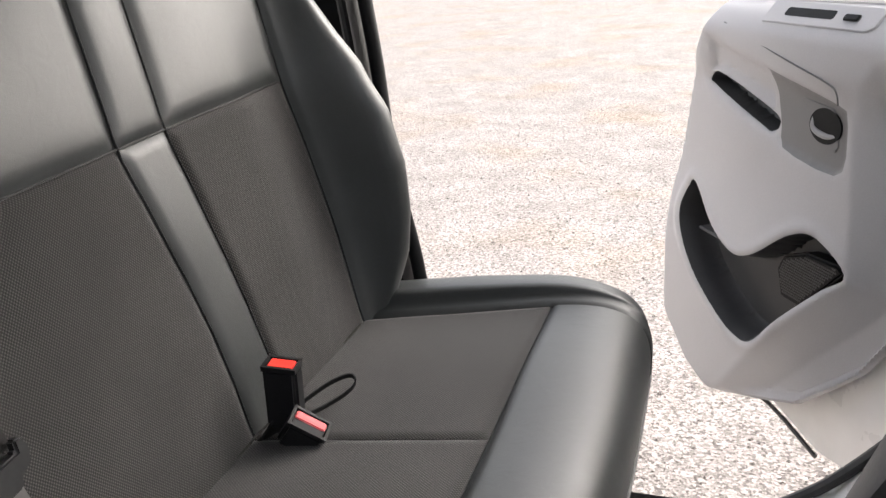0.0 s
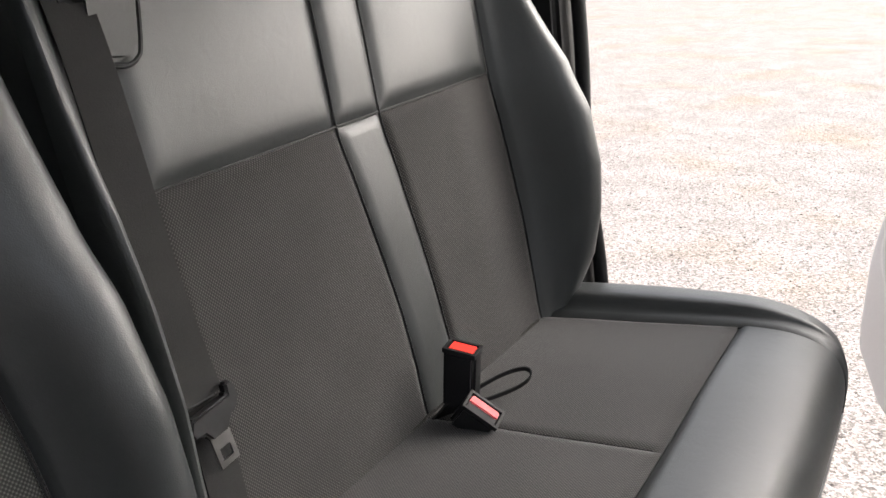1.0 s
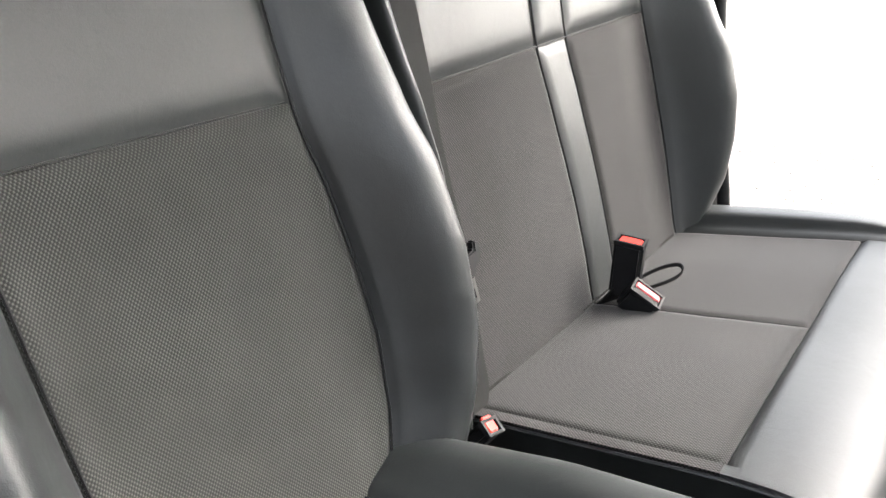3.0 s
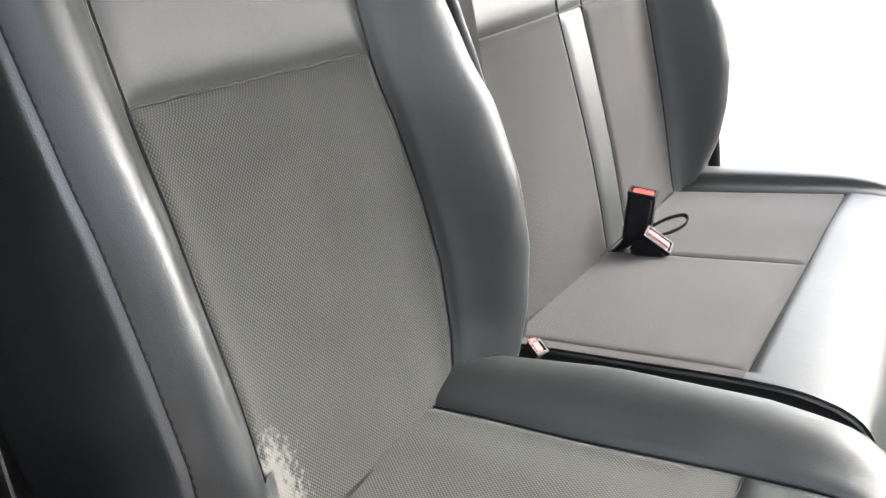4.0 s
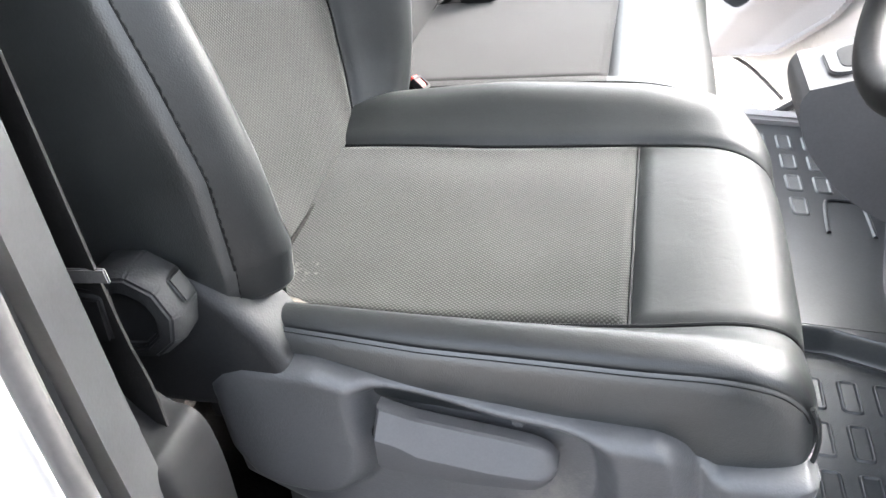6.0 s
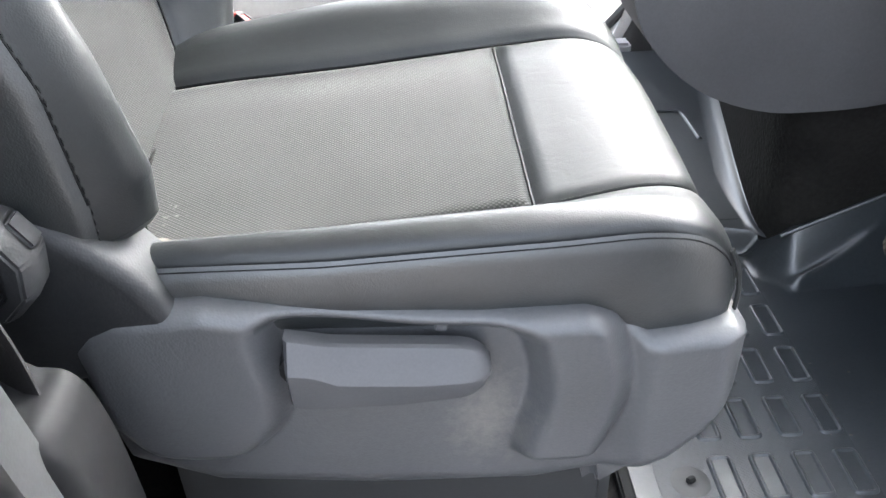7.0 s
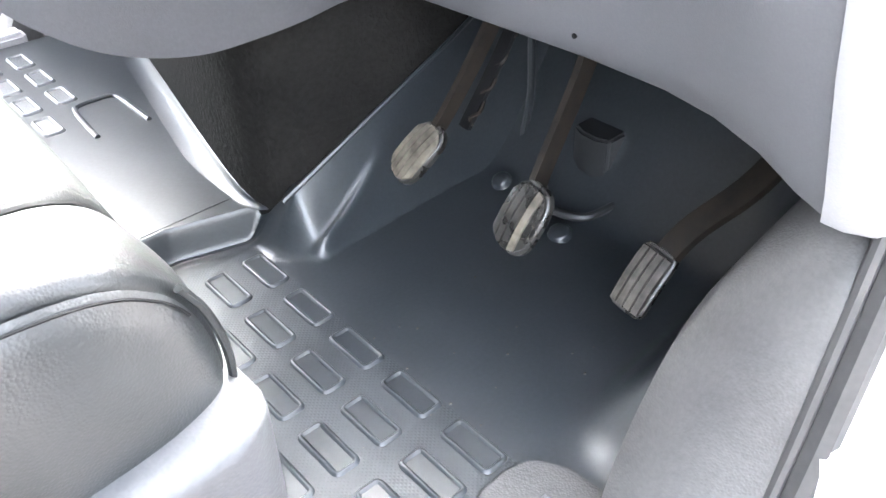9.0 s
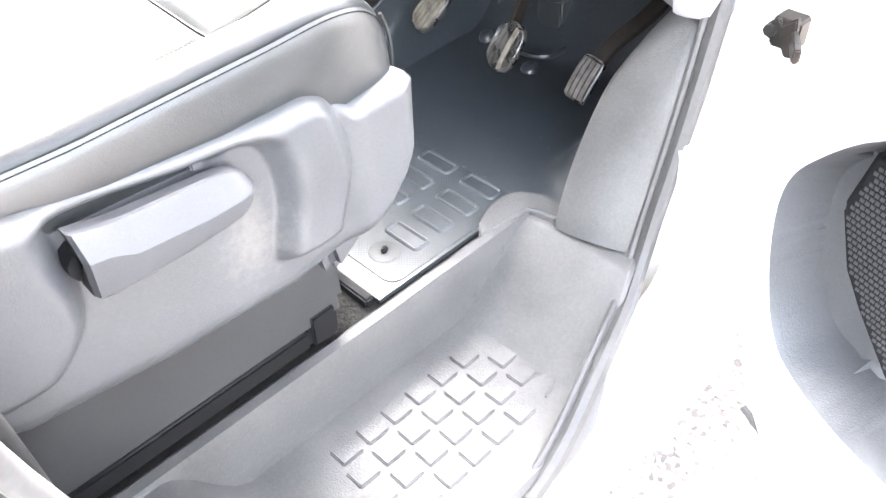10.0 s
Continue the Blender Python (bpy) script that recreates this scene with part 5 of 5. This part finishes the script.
    tagged(part("mat_edge_strip", box((0.130, 0.085, 0.490), (0.1465, 0.30, 0.506), 0.003), BLACK), "black joint strip at the mat's rear edge", "edge strip", kind="structure")


driver_sill()


def seals():
    path = [(0.66, -0.115, 1.25), (0.60, -0.114, 0.95), (0.565, -0.116, 0.80), (0.525, -0.120, 0.66), (0.490, -0.122, 0.55), (0.462, -0.128, 0.485), (0.40, -0.152, 0.462), (0.30, -0.185, 0.455), (0.17, -0.212, 0.385), (0.03, -0.222, 0.36), (-0.15, -0.225, 0.36), (-0.30, -0.222, 0.38)]
    ob = thing("door_seal", "grey rubber door seal round the driver opening", "door seal", (0.3, -0.15, 0.45))
    part("bead", tube(path, 0.0125, 8, 6), SEAL, ob)
    other = thing("door_seal", "dark rubber door seal round the passenger opening", "door seal", (0.3, 1.64, 0.45))
    part("bead", tube([(0.70, 1.605, 1.25), (0.64, 1.604, 0.95), (0.60, 1.606, 0.80), (0.565, 1.65, 0.66), (0.52, 1.68, 0.57), (0.45, 1.69, 0.485), (0.38, 1.70, 0.42), (0.28, 1.70, 0.36), (0.15, 1.70, 0.33), (-0.30, 1.70, 0.33)], 0.0125, 8, 6), SEAL, other)
    part("lip", tube([(x - 0.008, y + 0.014, z + 0.006) for x, y, z in path], 0.006, 8, 6), SEAL, ob)


seals()


def van_body():
    van = thing("van_body", "white painted panel van shell with both cab doors open", "van", (-0.5, 0.74, 0.3))
    p = lambda name, bm, material=WHITE, label="": part(name, bm, material, van, label)
    p("roof", prism([(0.30, 1.93), (-0.30, 1.98), (-2.9, 1.98), (-2.9, 1.94), (-0.28, 1.94), (0.30, 1.89)], "y", -0.20, 1.68, 0.008))
    p("headlining", prism([(0.28, 1.885), (-0.28, 1.93), (-0.60, 1.93), (-0.60, 1.915), (-0.28, 1.915), (0.28, 1.87)], "y", -0.12, 1.60), LINER, "pale grey headlining")
    p("bulkhead", box((-0.70, -0.16, 0.46), (-0.66, 1.64, 1.93)), TRIM_DARK, "dark grey bulkhead behind the seats")
    for y0, y1, k in ((-0.245, -0.204, 0.0), (1.675, 1.715, -0.15)):
        p("side_panel", prism([(-0.305 + k, 0.30), (-0.32 + k, 0.80), (-0.345 + k, 0.965), (-0.36 + k, 1.122), (-0.39 + k, 1.40), (-0.46 + k * 0.5, 1.93), (-2.95, 1.93), (-2.95, 0.30)], "y", y0, y1, 0.004))
    p("rear_doors", box((-2.97, -0.2, 0.35), (-2.93, 1.68, 1.93), 0.004))
    p("cargo_floor", box((-2.93, -0.195, 0.40), (-0.70, 1.675, 0.46)), PIT)
    # rockers under the door openings
    for s, y in ((1, -0.245), (-1, 1.725)):
        p("rocker", prism([(y, 0.24), (y + s * 0.012, 0.32), (y + s * 0.03, 0.345), (y + s * 0.12, 0.345), (y + s * 0.12, 0.24)], "x", -0.50, 0.62, 0.006))
    # A pillars: a foot carrying the hinges and a raked post
    for s, y in ((1, -0.235), (-1, 1.715)):
        lo, hi = sorted((y + s * 0.005, y + s * 0.132))
        p("pillar_foot", prism([(0.505, 0.26), (0.50, 0.42), (0.53, 0.55), (0.575, 0.70), (0.60, 0.84), (0.64, 1.20), (0.95, 1.20), (0.95, 0.26)], "y", lo, hi, 0.015))
        p("pillar_base", prism([(0.20, 0.30), (0.28, 0.355), (0.38, 0.425), (0.455, 0.462), (0.50, 0.53), (0.54, 0.53), (0.54, 0.30)], "y", *sorted((y - s * 0.004, y + s * 0.085)), 0.008))
        p("windscreen_pillar", tube([(0.86, (lo + hi) / 2, 1.18), (0.58, (lo + hi) / 2, 1.56), (0.30, (lo + hi) / 2, 1.90)], 0.035, 8, 4), TRIM_DARK)
    p("front_wing", prism([(0.96, 0.30), (0.96, 1.16), (1.55, 1.02), (1.80, 0.75), (1.80, 0.30)], "y", -0.235, -0.20, 0.01))
    p("front_wing", prism([(0.96, 0.30), (0.96, 1.16), (1.55, 1.02), (1.80, 0.75), (1.80, 0.30)], "y", 1.68, 1.715, 0.01))
    p("bonnet", prism([(0.96, 1.12), (1.10, 1.17), (1.55, 1.03), (1.80, 0.76), (1.80, 0.34), (1.76, 0.34), (1.76, 0.72), (1.5, 0.98), (0.96, 1.08)], "y", -0.20, 1.68, 0.01))
    p("mud_flap", box((0.90, -0.22, 0.04), (0.915, -0.06, 0.30), 0.004), BLACK, "black rubber mud flap")
    p("firewall", box((1.03, -0.15, 0.44), (1.06, 1.63, 1.15)), PIT, "black firewall")
    p("rear_post_trim", prism([(-0.66, 0.36), (-0.285, 0.36), (-0.292, 0.60), (-0.306, 0.80), (-0.322, 0.91), (-0.336, 1.01), (-0.348, 1.12), (-0.362, 1.27), (-0.45, 1.93), (-0.66, 1.93)], "y", -0.202, -0.125, 0.022, 5), POST, "dark grey door pillar trim")
    p("rear_post_trim", prism([(-0.66, 0.44), (-0.345, 0.44), (-0.36, 0.80), (-0.38, 1.0), (-0.42, 1.30), (-0.48, 1.93), (-0.66, 1.93)], "y", 1.545, 1.63, 0.012), BLACK, "black door pillar trim")
    p("post_seal", tube([(-0.262, -0.212, 0.36), (-0.284, -0.212, 0.62), (-0.300, -0.212, 0.80), (-0.328, -0.212, 0.95), (-0.342, -0.212, 1.08), (-0.36, -0.212, 1.27), (-0.45, -0.212, 1.90)], 0.009, 10, 6), SEAL, "grey rubber pillar seal")
    p("post_seal", tube([(-0.33, 1.60, 0.50), (-0.352, 1.60, 0.90), (-0.392, 1.60, 1.15), (-0.41, 1.60, 1.40), (-0.47, 1.60, 1.90)], 0.014, 10, 6), BLACK)
    p("post_foot", slab([(-0.41, 0.45), (-0.298, 0.45), (-0.302, 0.60), (-0.305, 0.74), (-0.308, 0.86), (-0.313, 0.915), (-0.323, 0.948), (-0.345, 0.957), (-0.41, 0.955)], -0.09, -0.158, 0.02), BLACK, "scuffed dark grey pillar foot trim")
    for x, y in ((-2.15, -0.16), (1.28, -0.16), (-2.15, 1.64), (1.28, 1.64)):
        wheel = part("wheel", turned(tube([(0, -0.09, 0), (0, -0.085, 0), (0, 0.085, 0), (0, 0.09, 0)], [0.26, 0.315, 0.315, 0.26], 28, 3), Matrix.Translation((x, y, 0.315))), BLACK, van, "black tyre")
        part("wheel_rim", turned(tube([(0, -0.094, 0), (0, -0.09, 0), (0, 0.09, 0), (0, 0.094, 0)], [0.15, 0.20, 0.20, 0.15], 24, 3), Matrix.Translation((x, y, 0.315))), STEEL, wheel)
    glass = bpy.data.materials.new("windscreen_glass")
    glass.use_nodes = True
    g = glass.node_tree.nodes["Principled BSDF"]
    g.inputs["Transmission Weight"].default_value, g.inputs["Roughness"].default_value, g.inputs["IOR"].default_value = 1.0, 0.0, 1.02
    pane = part("windscreen", prism([(0.875, 1.20), (0.30, 1.89), (0.304, 1.893), (0.879, 1.203)], "y", -0.12, 1.60), glass, van, "clear windscreen")
    pane.visible_shadow = False
    striker = part("door_striker", tube([(-0.36, -0.215, 0.99), (-0.36, -0.245, 0.985), (-0.36, -0.245, 0.955), (-0.36, -0.215, 0.95)], 0.005, 8, 4), STEEL, van, "steel door striker")
    return van


van_body()


from mathutils import geometry


def cab_door(name, hinge, way, inward, label, low=0.0, front=0.10):
    """A cab door standing open: a painted shell and a moulded liner with a switch panel, grab recess, handle, pocket and speaker. s runs from the hinge to the latch."""
    door = thing(name, label, "van door", (hinge[0], hinge[1], 0.3))
    d = Vector((way[0], way[1], 0)).normalized()
    n = Vector((inward[0], inward[1], 0))
    n = (n - d * n.dot(d)).normalized()
    m = Matrix((d, n, Vector((0, 0, 1)))).transposed().to_4x4()
    m.translation = (hinge[0], hinge[1], low)
    p = lambda nm, bm, material, lab="", parent=door: part(nm, turned(bm, m), material, parent, lab)
    outline = [(0.045, 0.80), (0.075, 0.60), (0.16, 0.455), (0.25, 0.385), (0.34, 0.372), (0.52, 0.41), (0.75, 0.415), (0.88, 0.50), (0.925, 0.65), (0.925, 0.85), (0.86, 1.20), (0.80, 1.385), (0.03, 1.385)]
    if front > 0.15:
        outline = [(front + 0.04, 0.95), (front + 0.01, 0.80), (front + 0.01, 0.62), (front + 0.09, 0.455)] + outline[3:-1] + [(front + 0.075, 1.385), (front + 0.072, 1.05)]
    p("shell", prism(outline, "y", -0.10, 0.0, 0.012), WHITE, "white painted door shell")
    p("shell_seal", tube([(s, 0.002, z - 0.004) for s, z in outline[4:10]], 0.006, 6, 5), SEAL)
    p("window_frame", tube([(0.06, -0.05, 1.38), (0.20, -0.05, 1.62), (0.40, -0.05, 1.88), (0.60, -0.05, 1.90), (0.76, -0.05, 1.89), (0.80, -0.05, 1.65), (0.82, -0.05, 1.38)], 0.022, 8, 4), WHITE)

    # liner: a moulded sheet over (s, z), pushed in and out by its features
    def edge_lo(s):
        if front > 0.15 and s < 0.50:
            return float(np.interp(s, [front, 0.235, 0.30, 0.37, 0.50], [0.66, 0.59, 0.48, 0.42, 0.39]))
        return float(np.interp(s, [0.10, 0.15, 0.20, 0.27, 0.36, 0.385, 0.50, 0.67, 0.70, 0.78, 0.90, 0.93], [0.80, 0.74, 0.66, 0.59, 0.505, 0.495, 0.445, 0.380, 0.38, 0.405, 0.50, 0.64]))

    def edge_hi(s):
        if front > 0.15 and s < front + 0.072:
            return float(np.interp(s, [front, front + 0.018, front + 0.062, front + 0.072], [0.77, 0.80, 0.92, 1.37]))
        return float(np.interp(s, [0.10, 0.76, 0.80, 0.846, 0.884, 0.93], [1.385, 1.375, 1.30, 1.196, 1.03, 0.80]))

    pocket = [(0.83, 0.90), (0.80, 0.92), (0.70, 0.84), (0.60, 0.80), (0.52, 0.82), (0.41, 0.90), (0.33, 0.918), (0.24, 0.868), (0.30, 0.81), (0.408, 0.70), (0.49, 0.612), (0.56, 0.60), (0.64, 0.625), (0.75, 0.69), (0.83, 0.78), (0.852, 0.84)]
    grab = [(0.775, 1.190), (0.752, 1.206), (0.72, 1.204), (0.61, 1.174), (0.508, 1.142), (0.50, 1.118), (0.515, 1.106), (0.54, 1.106), (0.65, 1.138), (0.757, 1.174)]
    dish = [(0.772, 1.299), (0.70, 1.285), (0.55, 1.252), (0.42, 1.223), (0.31, 1.198), (0.286, 1.188), (0.279, 1.16), (0.275, 1.10), (0.282, 1.070), (0.305, 1.056), (0.36, 1.057), (0.43, 1.067), (0.478, 1.079), (0.507, 1.097), (0.56, 1.104), (0.66, 1.134), (0.765, 1.166), (0.785, 1.19), (0.785, 1.27)]
    well = [(0.765, 1.288), (0.68, 1.270), (0.56, 1.242), (0.528, 1.222), (0.518, 1.17), (0.516, 1.152), (0.61, 1.182), (0.72, 1.212), (0.765, 1.208), (0.775, 1.22)]
    board = [(0.525, 1.243), (0.42, 1.220), (0.31, 1.196), (0.286, 1.188), (0.279, 1.16), (0.275, 1.10), (0.282, 1.070), (0.305, 1.056), (0.36, 1.057), (0.43, 1.067), (0.475, 1.079), (0.490, 1.097), (0.490, 1.12), (0.495, 1.146), (0.502, 1.17), (0.512, 1.215)]
    facet = [(0.66, 0.37), (0.505, 0.57), (0.355, 0.73), (0.235, 0.86), (0.262, 1.15), (0.245, 1.24), (0.20, 1.285), (0.05, 1.32), (0.05, 0.25), (0.66, 0.25)]

    if front > 0.15:
        pocket = [(0.83, 0.90), (0.80, 0.92), (0.70, 0.84), (0.60, 0.80), (0.52, 0.83), (0.43, 0.89), (0.343, 0.894), (0.274, 0.83), (0.252, 0.774), (0.266, 0.691), (0.302, 0.619), (0.354, 0.594), (0.48, 0.585), (0.56, 0.59), (0.64, 0.62), (0.75, 0.69), (0.83, 0.78), (0.852, 0.84)]
        facet = [(0.0, 0.0), (0.01, 0.0), (0.0, 0.01)]

    def relief(s, z, lo, hi):
        rim = max(0.0, min((s - front) / 0.03, (0.93 - s) / 0.03, (z - lo) / 0.025, (hi - z) / 0.03, 1))
        y = 0.012 + 0.045 * math.sqrt(1 - (1 - rim) ** 2)
        y += 0.035 * smooth(1.02, 0.72, z) * smooth(0.15, 0.45, s)
        y += 0.018 * smooth(1.18, 1.26, z) - 0.055 * smooth(1.305, 1.40, z)
        y -= 0.009 * smooth(-0.004, 0.010, signed(dish, s, z)) + 0.018 * smooth(-0.002, 0.016, signed(well, s, z))
        y -= min(0.042, 0.5 * max(0.0, signed(facet, s, z))) * rim
        hollow = signed(pocket, s, z)
        y += 0.006 * math.exp(-((hollow + 0.012) / 0.012) ** 2)
        y -= 0.085 * smooth(-0.002, 0.020, hollow)
        y -= 0.05 * smooth(-0.002, 0.014, signed(grab, s, z))
        return max(y, 0.006)

    def loop_of(poly, n=150):
        src = np.vstack([poly[-1:], poly, poly[:2]])
        return crom(src, 1 + np.linspace(0, len(poly), n, endpoint=False))

    def inset(loop, dist):
        tan = np.roll(loop, -1, 0) - np.roll(loop, 1, 0)
        tan /= np.linalg.norm(tan, axis=1)[:, None]
        area = np.sum(loop[:, 0] * np.roll(loop[:, 1], -1) - np.roll(loop[:, 0], -1) * loop[:, 1])
        return loop + np.stack([-tan[:, 1], tan[:, 0]], 1) * dist * (1 if area > 0 else -1)

    mouth, grip = loop_of(pocket, 170), loop_of(grab, 110)
    plate = np.array([q for a, c in zip(board, board[1:] + board[:1]) for q in np.linspace(a, c, 8, endpoint=False)])
    pocket, grab = [tuple(q) for q in mouth[::2]], [tuple(q) for q in grip[::2]]
    rings = [inset(mouth, k) for k in (-0.006, 0.003, 0.009, 0.016, 0.022)] + [inset(grip, k) for k in (-0.003, 0.003, 0.009)]
    marks = np.vstack([mouth, grip, plate] + rings)
    ss = np.concatenate([front + np.array([0.0, 0.002, 0.006, 0.012]), np.linspace(front + 0.02, 0.91, 96), [0.918, 0.924, 0.928, 0.93]])
    flat = []
    for s in ss:
        lo, hi = edge_lo(s), edge_hi(s)
        for f in np.concatenate([[0, 0.004, 0.012, 0.022], np.linspace(0.034, 0.966, 84), [0.978, 0.988, 0.996, 1.0]]):
            flat.append((s, lo + (hi - lo) * f))
    flat = np.array(flat)
    near = np.array([np.min(np.sum((marks - q) ** 2, axis=1)) for q in flat])
    flat = flat[near > 0.004 ** 2]
    verts = [Vector(q) for q in np.vstack([mouth, grip, plate] + rings + [flat])]
    at = np.cumsum([0, len(mouth), len(grip), len(plate)])
    fixed = [(int(a + k), int(a + (k + 1) % (c - a))) for a, c in zip(at, at[1:]) for k in range(c - a)]
    out, _, tris, _, _, _ = geometry.delaunay_2d_cdt(verts, fixed, [], 0, 1e-6)
    body, dark, mid = bmesh.new(), bmesh.new(), bmesh.new()
    made = {}
    for tri in tris:
        cs, cz = sum(out[k].x for k in tri) / 3, sum(out[k].y for k in tri) / 3
        if cs < front or cs > 0.93 or cz < edge_lo(cs) - 0.001 or cz > edge_hi(cs) + 0.001:
            continue
        # faces inside the pocket and grab outlines go to a darker mesh
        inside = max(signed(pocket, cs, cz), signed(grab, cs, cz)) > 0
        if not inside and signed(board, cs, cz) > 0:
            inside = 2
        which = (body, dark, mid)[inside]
        loop = []
        for k in tri:
            if (k, inside) not in made:
                s, z = out[k].x, out[k].y
                made[k, inside] = which.verts.new((s, relief(s, z, edge_lo(s), edge_hi(s)), z))
            loop.append(made[k, inside])
        which.faces.new(loop)
    p("liner", body, DOOR_GREY, "light grey moulded door liner")
    p("inset_panel", mid, DOOR_INSET, "mid grey inset panel")
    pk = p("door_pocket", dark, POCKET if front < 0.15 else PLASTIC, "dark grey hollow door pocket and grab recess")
    p("liner_crease", tube([(0.70, 0.067, 1.326), (0.58, 0.072, 1.298), (0.45, 0.0755, 1.267), (0.32, 0.0755, 1.237), (0.295, 0.0752, 1.222), (0.288, 0.0748, 1.200)], 0.0018, 6, 6), PLASTIC)
    p("pocket_shelf", box((0.66, 0.008, 0.795), (0.79, 0.06, 0.803), 0.003), PLASTIC, "", pk)
    cone = [(0.475, 0.80), (0.455, 0.835), (0.38, 0.865), (0.28, 0.872), (0.262, 0.86), (0.385, 0.735), (0.455, 0.735)]
    if front > 0.15:
        cone = [(0.317, 0.862), (0.303, 0.787), (0.330, 0.726), (0.357, 0.694), (0.413, 0.64), (0.52, 0.66), (0.52, 0.80), (0.46, 0.86)]
    spk = p("speaker_grille", prism(cone, "y", 0.008, 0.046, 0.006), BLACK, "black perforated speaker grille")
    cells = bmesh.new()
    for i in range(46):
        for j in range(36):
            s, z = 0.262 + 0.006 * i + 0.003 * (j % 2), 0.640 + 0.0065 * j
            if signed(cone, s, z) < 0.010:
                continue
            vs = [cells.verts.new((s + a * 0.0021, 0.046 + h, z + k * 0.0021)) for h in (0.0, 0.001) for a, k in ((-1, -1), (1, -1), (1, 1), (-1, 1))]
            cells.faces.new(vs[4:])
            for q in range(4):
                cells.faces.new((vs[q], vs[(q + 1) % 4], vs[4 + (q + 1) % 4], vs[4 + q]))
    p("grille_mesh", cells, POST, "fine speaker mesh", spk)
    bez = p("handle_bezel", prism([(0.435, 1.123), (0.435, 1.185), (0.42, 1.195), (0.33, 1.186), (0.316, 1.175), (0.305, 1.112), (0.315, 1.10), (0.36, 1.102)], "y", 0.035, 0.0508, 0.002, 3), DOOR_INSET, "mid grey handle surround")
    cup = p("handle_cup", prism([(0.349 + 0.048 * math.cos(a), 1.147 + 0.037 * math.sin(a)) for a in np.linspace(0, 2 * math.pi, 28, endpoint=False)], "y", 0.035, 0.0516, 0.001), BLACK, "", bez)
    p("door_pull", tube([(0.388, 0.046, 1.163), (0.384, 0.048, 1.138), (0.35, 0.0485, 1.128), (0.318, 0.047, 1.131)], [0.005, 0.008, 0.008, 0.005], 8, 5), DOOR_MID, "", cup)
    slope = pose(0, 0.0475, 1.353, -49, 0, 0)
    sw = p("switch_panel", turned(prism([(0.565, -0.030), (0.565, 0.022), (0.25, 0.022), (0.235, 0.012), (0.235, -0.022), (0.25, -0.030)], "z", -0.006, 0.003, 0.0015), slope), DOOR_GREY, "light grey switch panel")
    p("pull_slot", turned(prism(rounded(0.15, 0.020, 0.006), "z", 0.001, 0.0036), slope @ Matrix.Translation((0.43, -0.006, 0))), BLACK, "", sw)
    p("window_switch", turned(box((0.285, -0.010, 0.002), (0.325, 0.004, 0.008), 0.002), slope), BLACK, "", sw)
    p("hinge", box((-0.05, -0.06, 0.58), (0.04, -0.02, 0.66), 0.006), WHITE)
    p("hinge", box((-0.05, -0.06, 1.08), (0.04, -0.02, 1.16), 0.006), WHITE)
    return door


cab_door("passenger_door", (0.632, 1.662), (-0.53, 0.85), (-1, -0.6), "white passenger door swung open, with light grey liner")
cab_door("driver_door", (0.50, -0.10), (-0.30, -0.95), (-1, 0.2), "white driver door swung wide open, with light grey liner", 0.0, 0.222)


def door_check():
    ck = thing("door_check_strap", "bare metal door check on the white pillar", "door check", (0.59, -0.20, 0.82))
    plate = part("bracket", prism([(-0.178, 0.835), (-0.190, 0.845), (-0.196, 0.838), (-0.212, 0.852), (-0.214, 0.835), (-0.210, 0.825), (-0.218, 0.802), (-0.206, 0.800), (-0.198, 0.815), (-0.180, 0.817)], "x", 0.565, 0.575, 0.002), RUST, ck)
    part("bolt", tube([(0.575, -0.184, 0.829), (0.560, -0.184, 0.829)], 0.008, 8, 2), STEEL, plate)
    part("base", box((0.570, -0.216, 0.806), (0.60, -0.182, 0.844), 0.003), RUST, ck)
    part("arm", prism([(0.572, -0.205), (0.572, -0.214), (0.53, -0.240), (0.524, -0.232)], "z", 0.818, 0.836, 0.002), RUST, ck, "dark steel check arm")


door_check()


def crumbs():
    """Specks of grit on the mat and on the seat's side."""
    rng = np.random.default_rng(8)
    bm = bmesh.new()
    spots = [(rng.uniform(0.30, 0.62), rng.uniform(0.12, 0.42)) for _ in range(30)]
    for x, y in spots:
        r = rng.uniform(0.0007, 0.0016)
        z = mat_height(x, y) + r * 0.6
        bmesh.ops.create_icosphere(bm, subdivisions=1, radius=r, matrix=Matrix.Translation((x, y, z)) @ Matrix.Diagonal((1.4, 1, 0.7, 1)))
    tagged(part("grit", bm, TAN), "pale grit scattered on the rubber mat", "grit", kind="stuff")


crumbs()
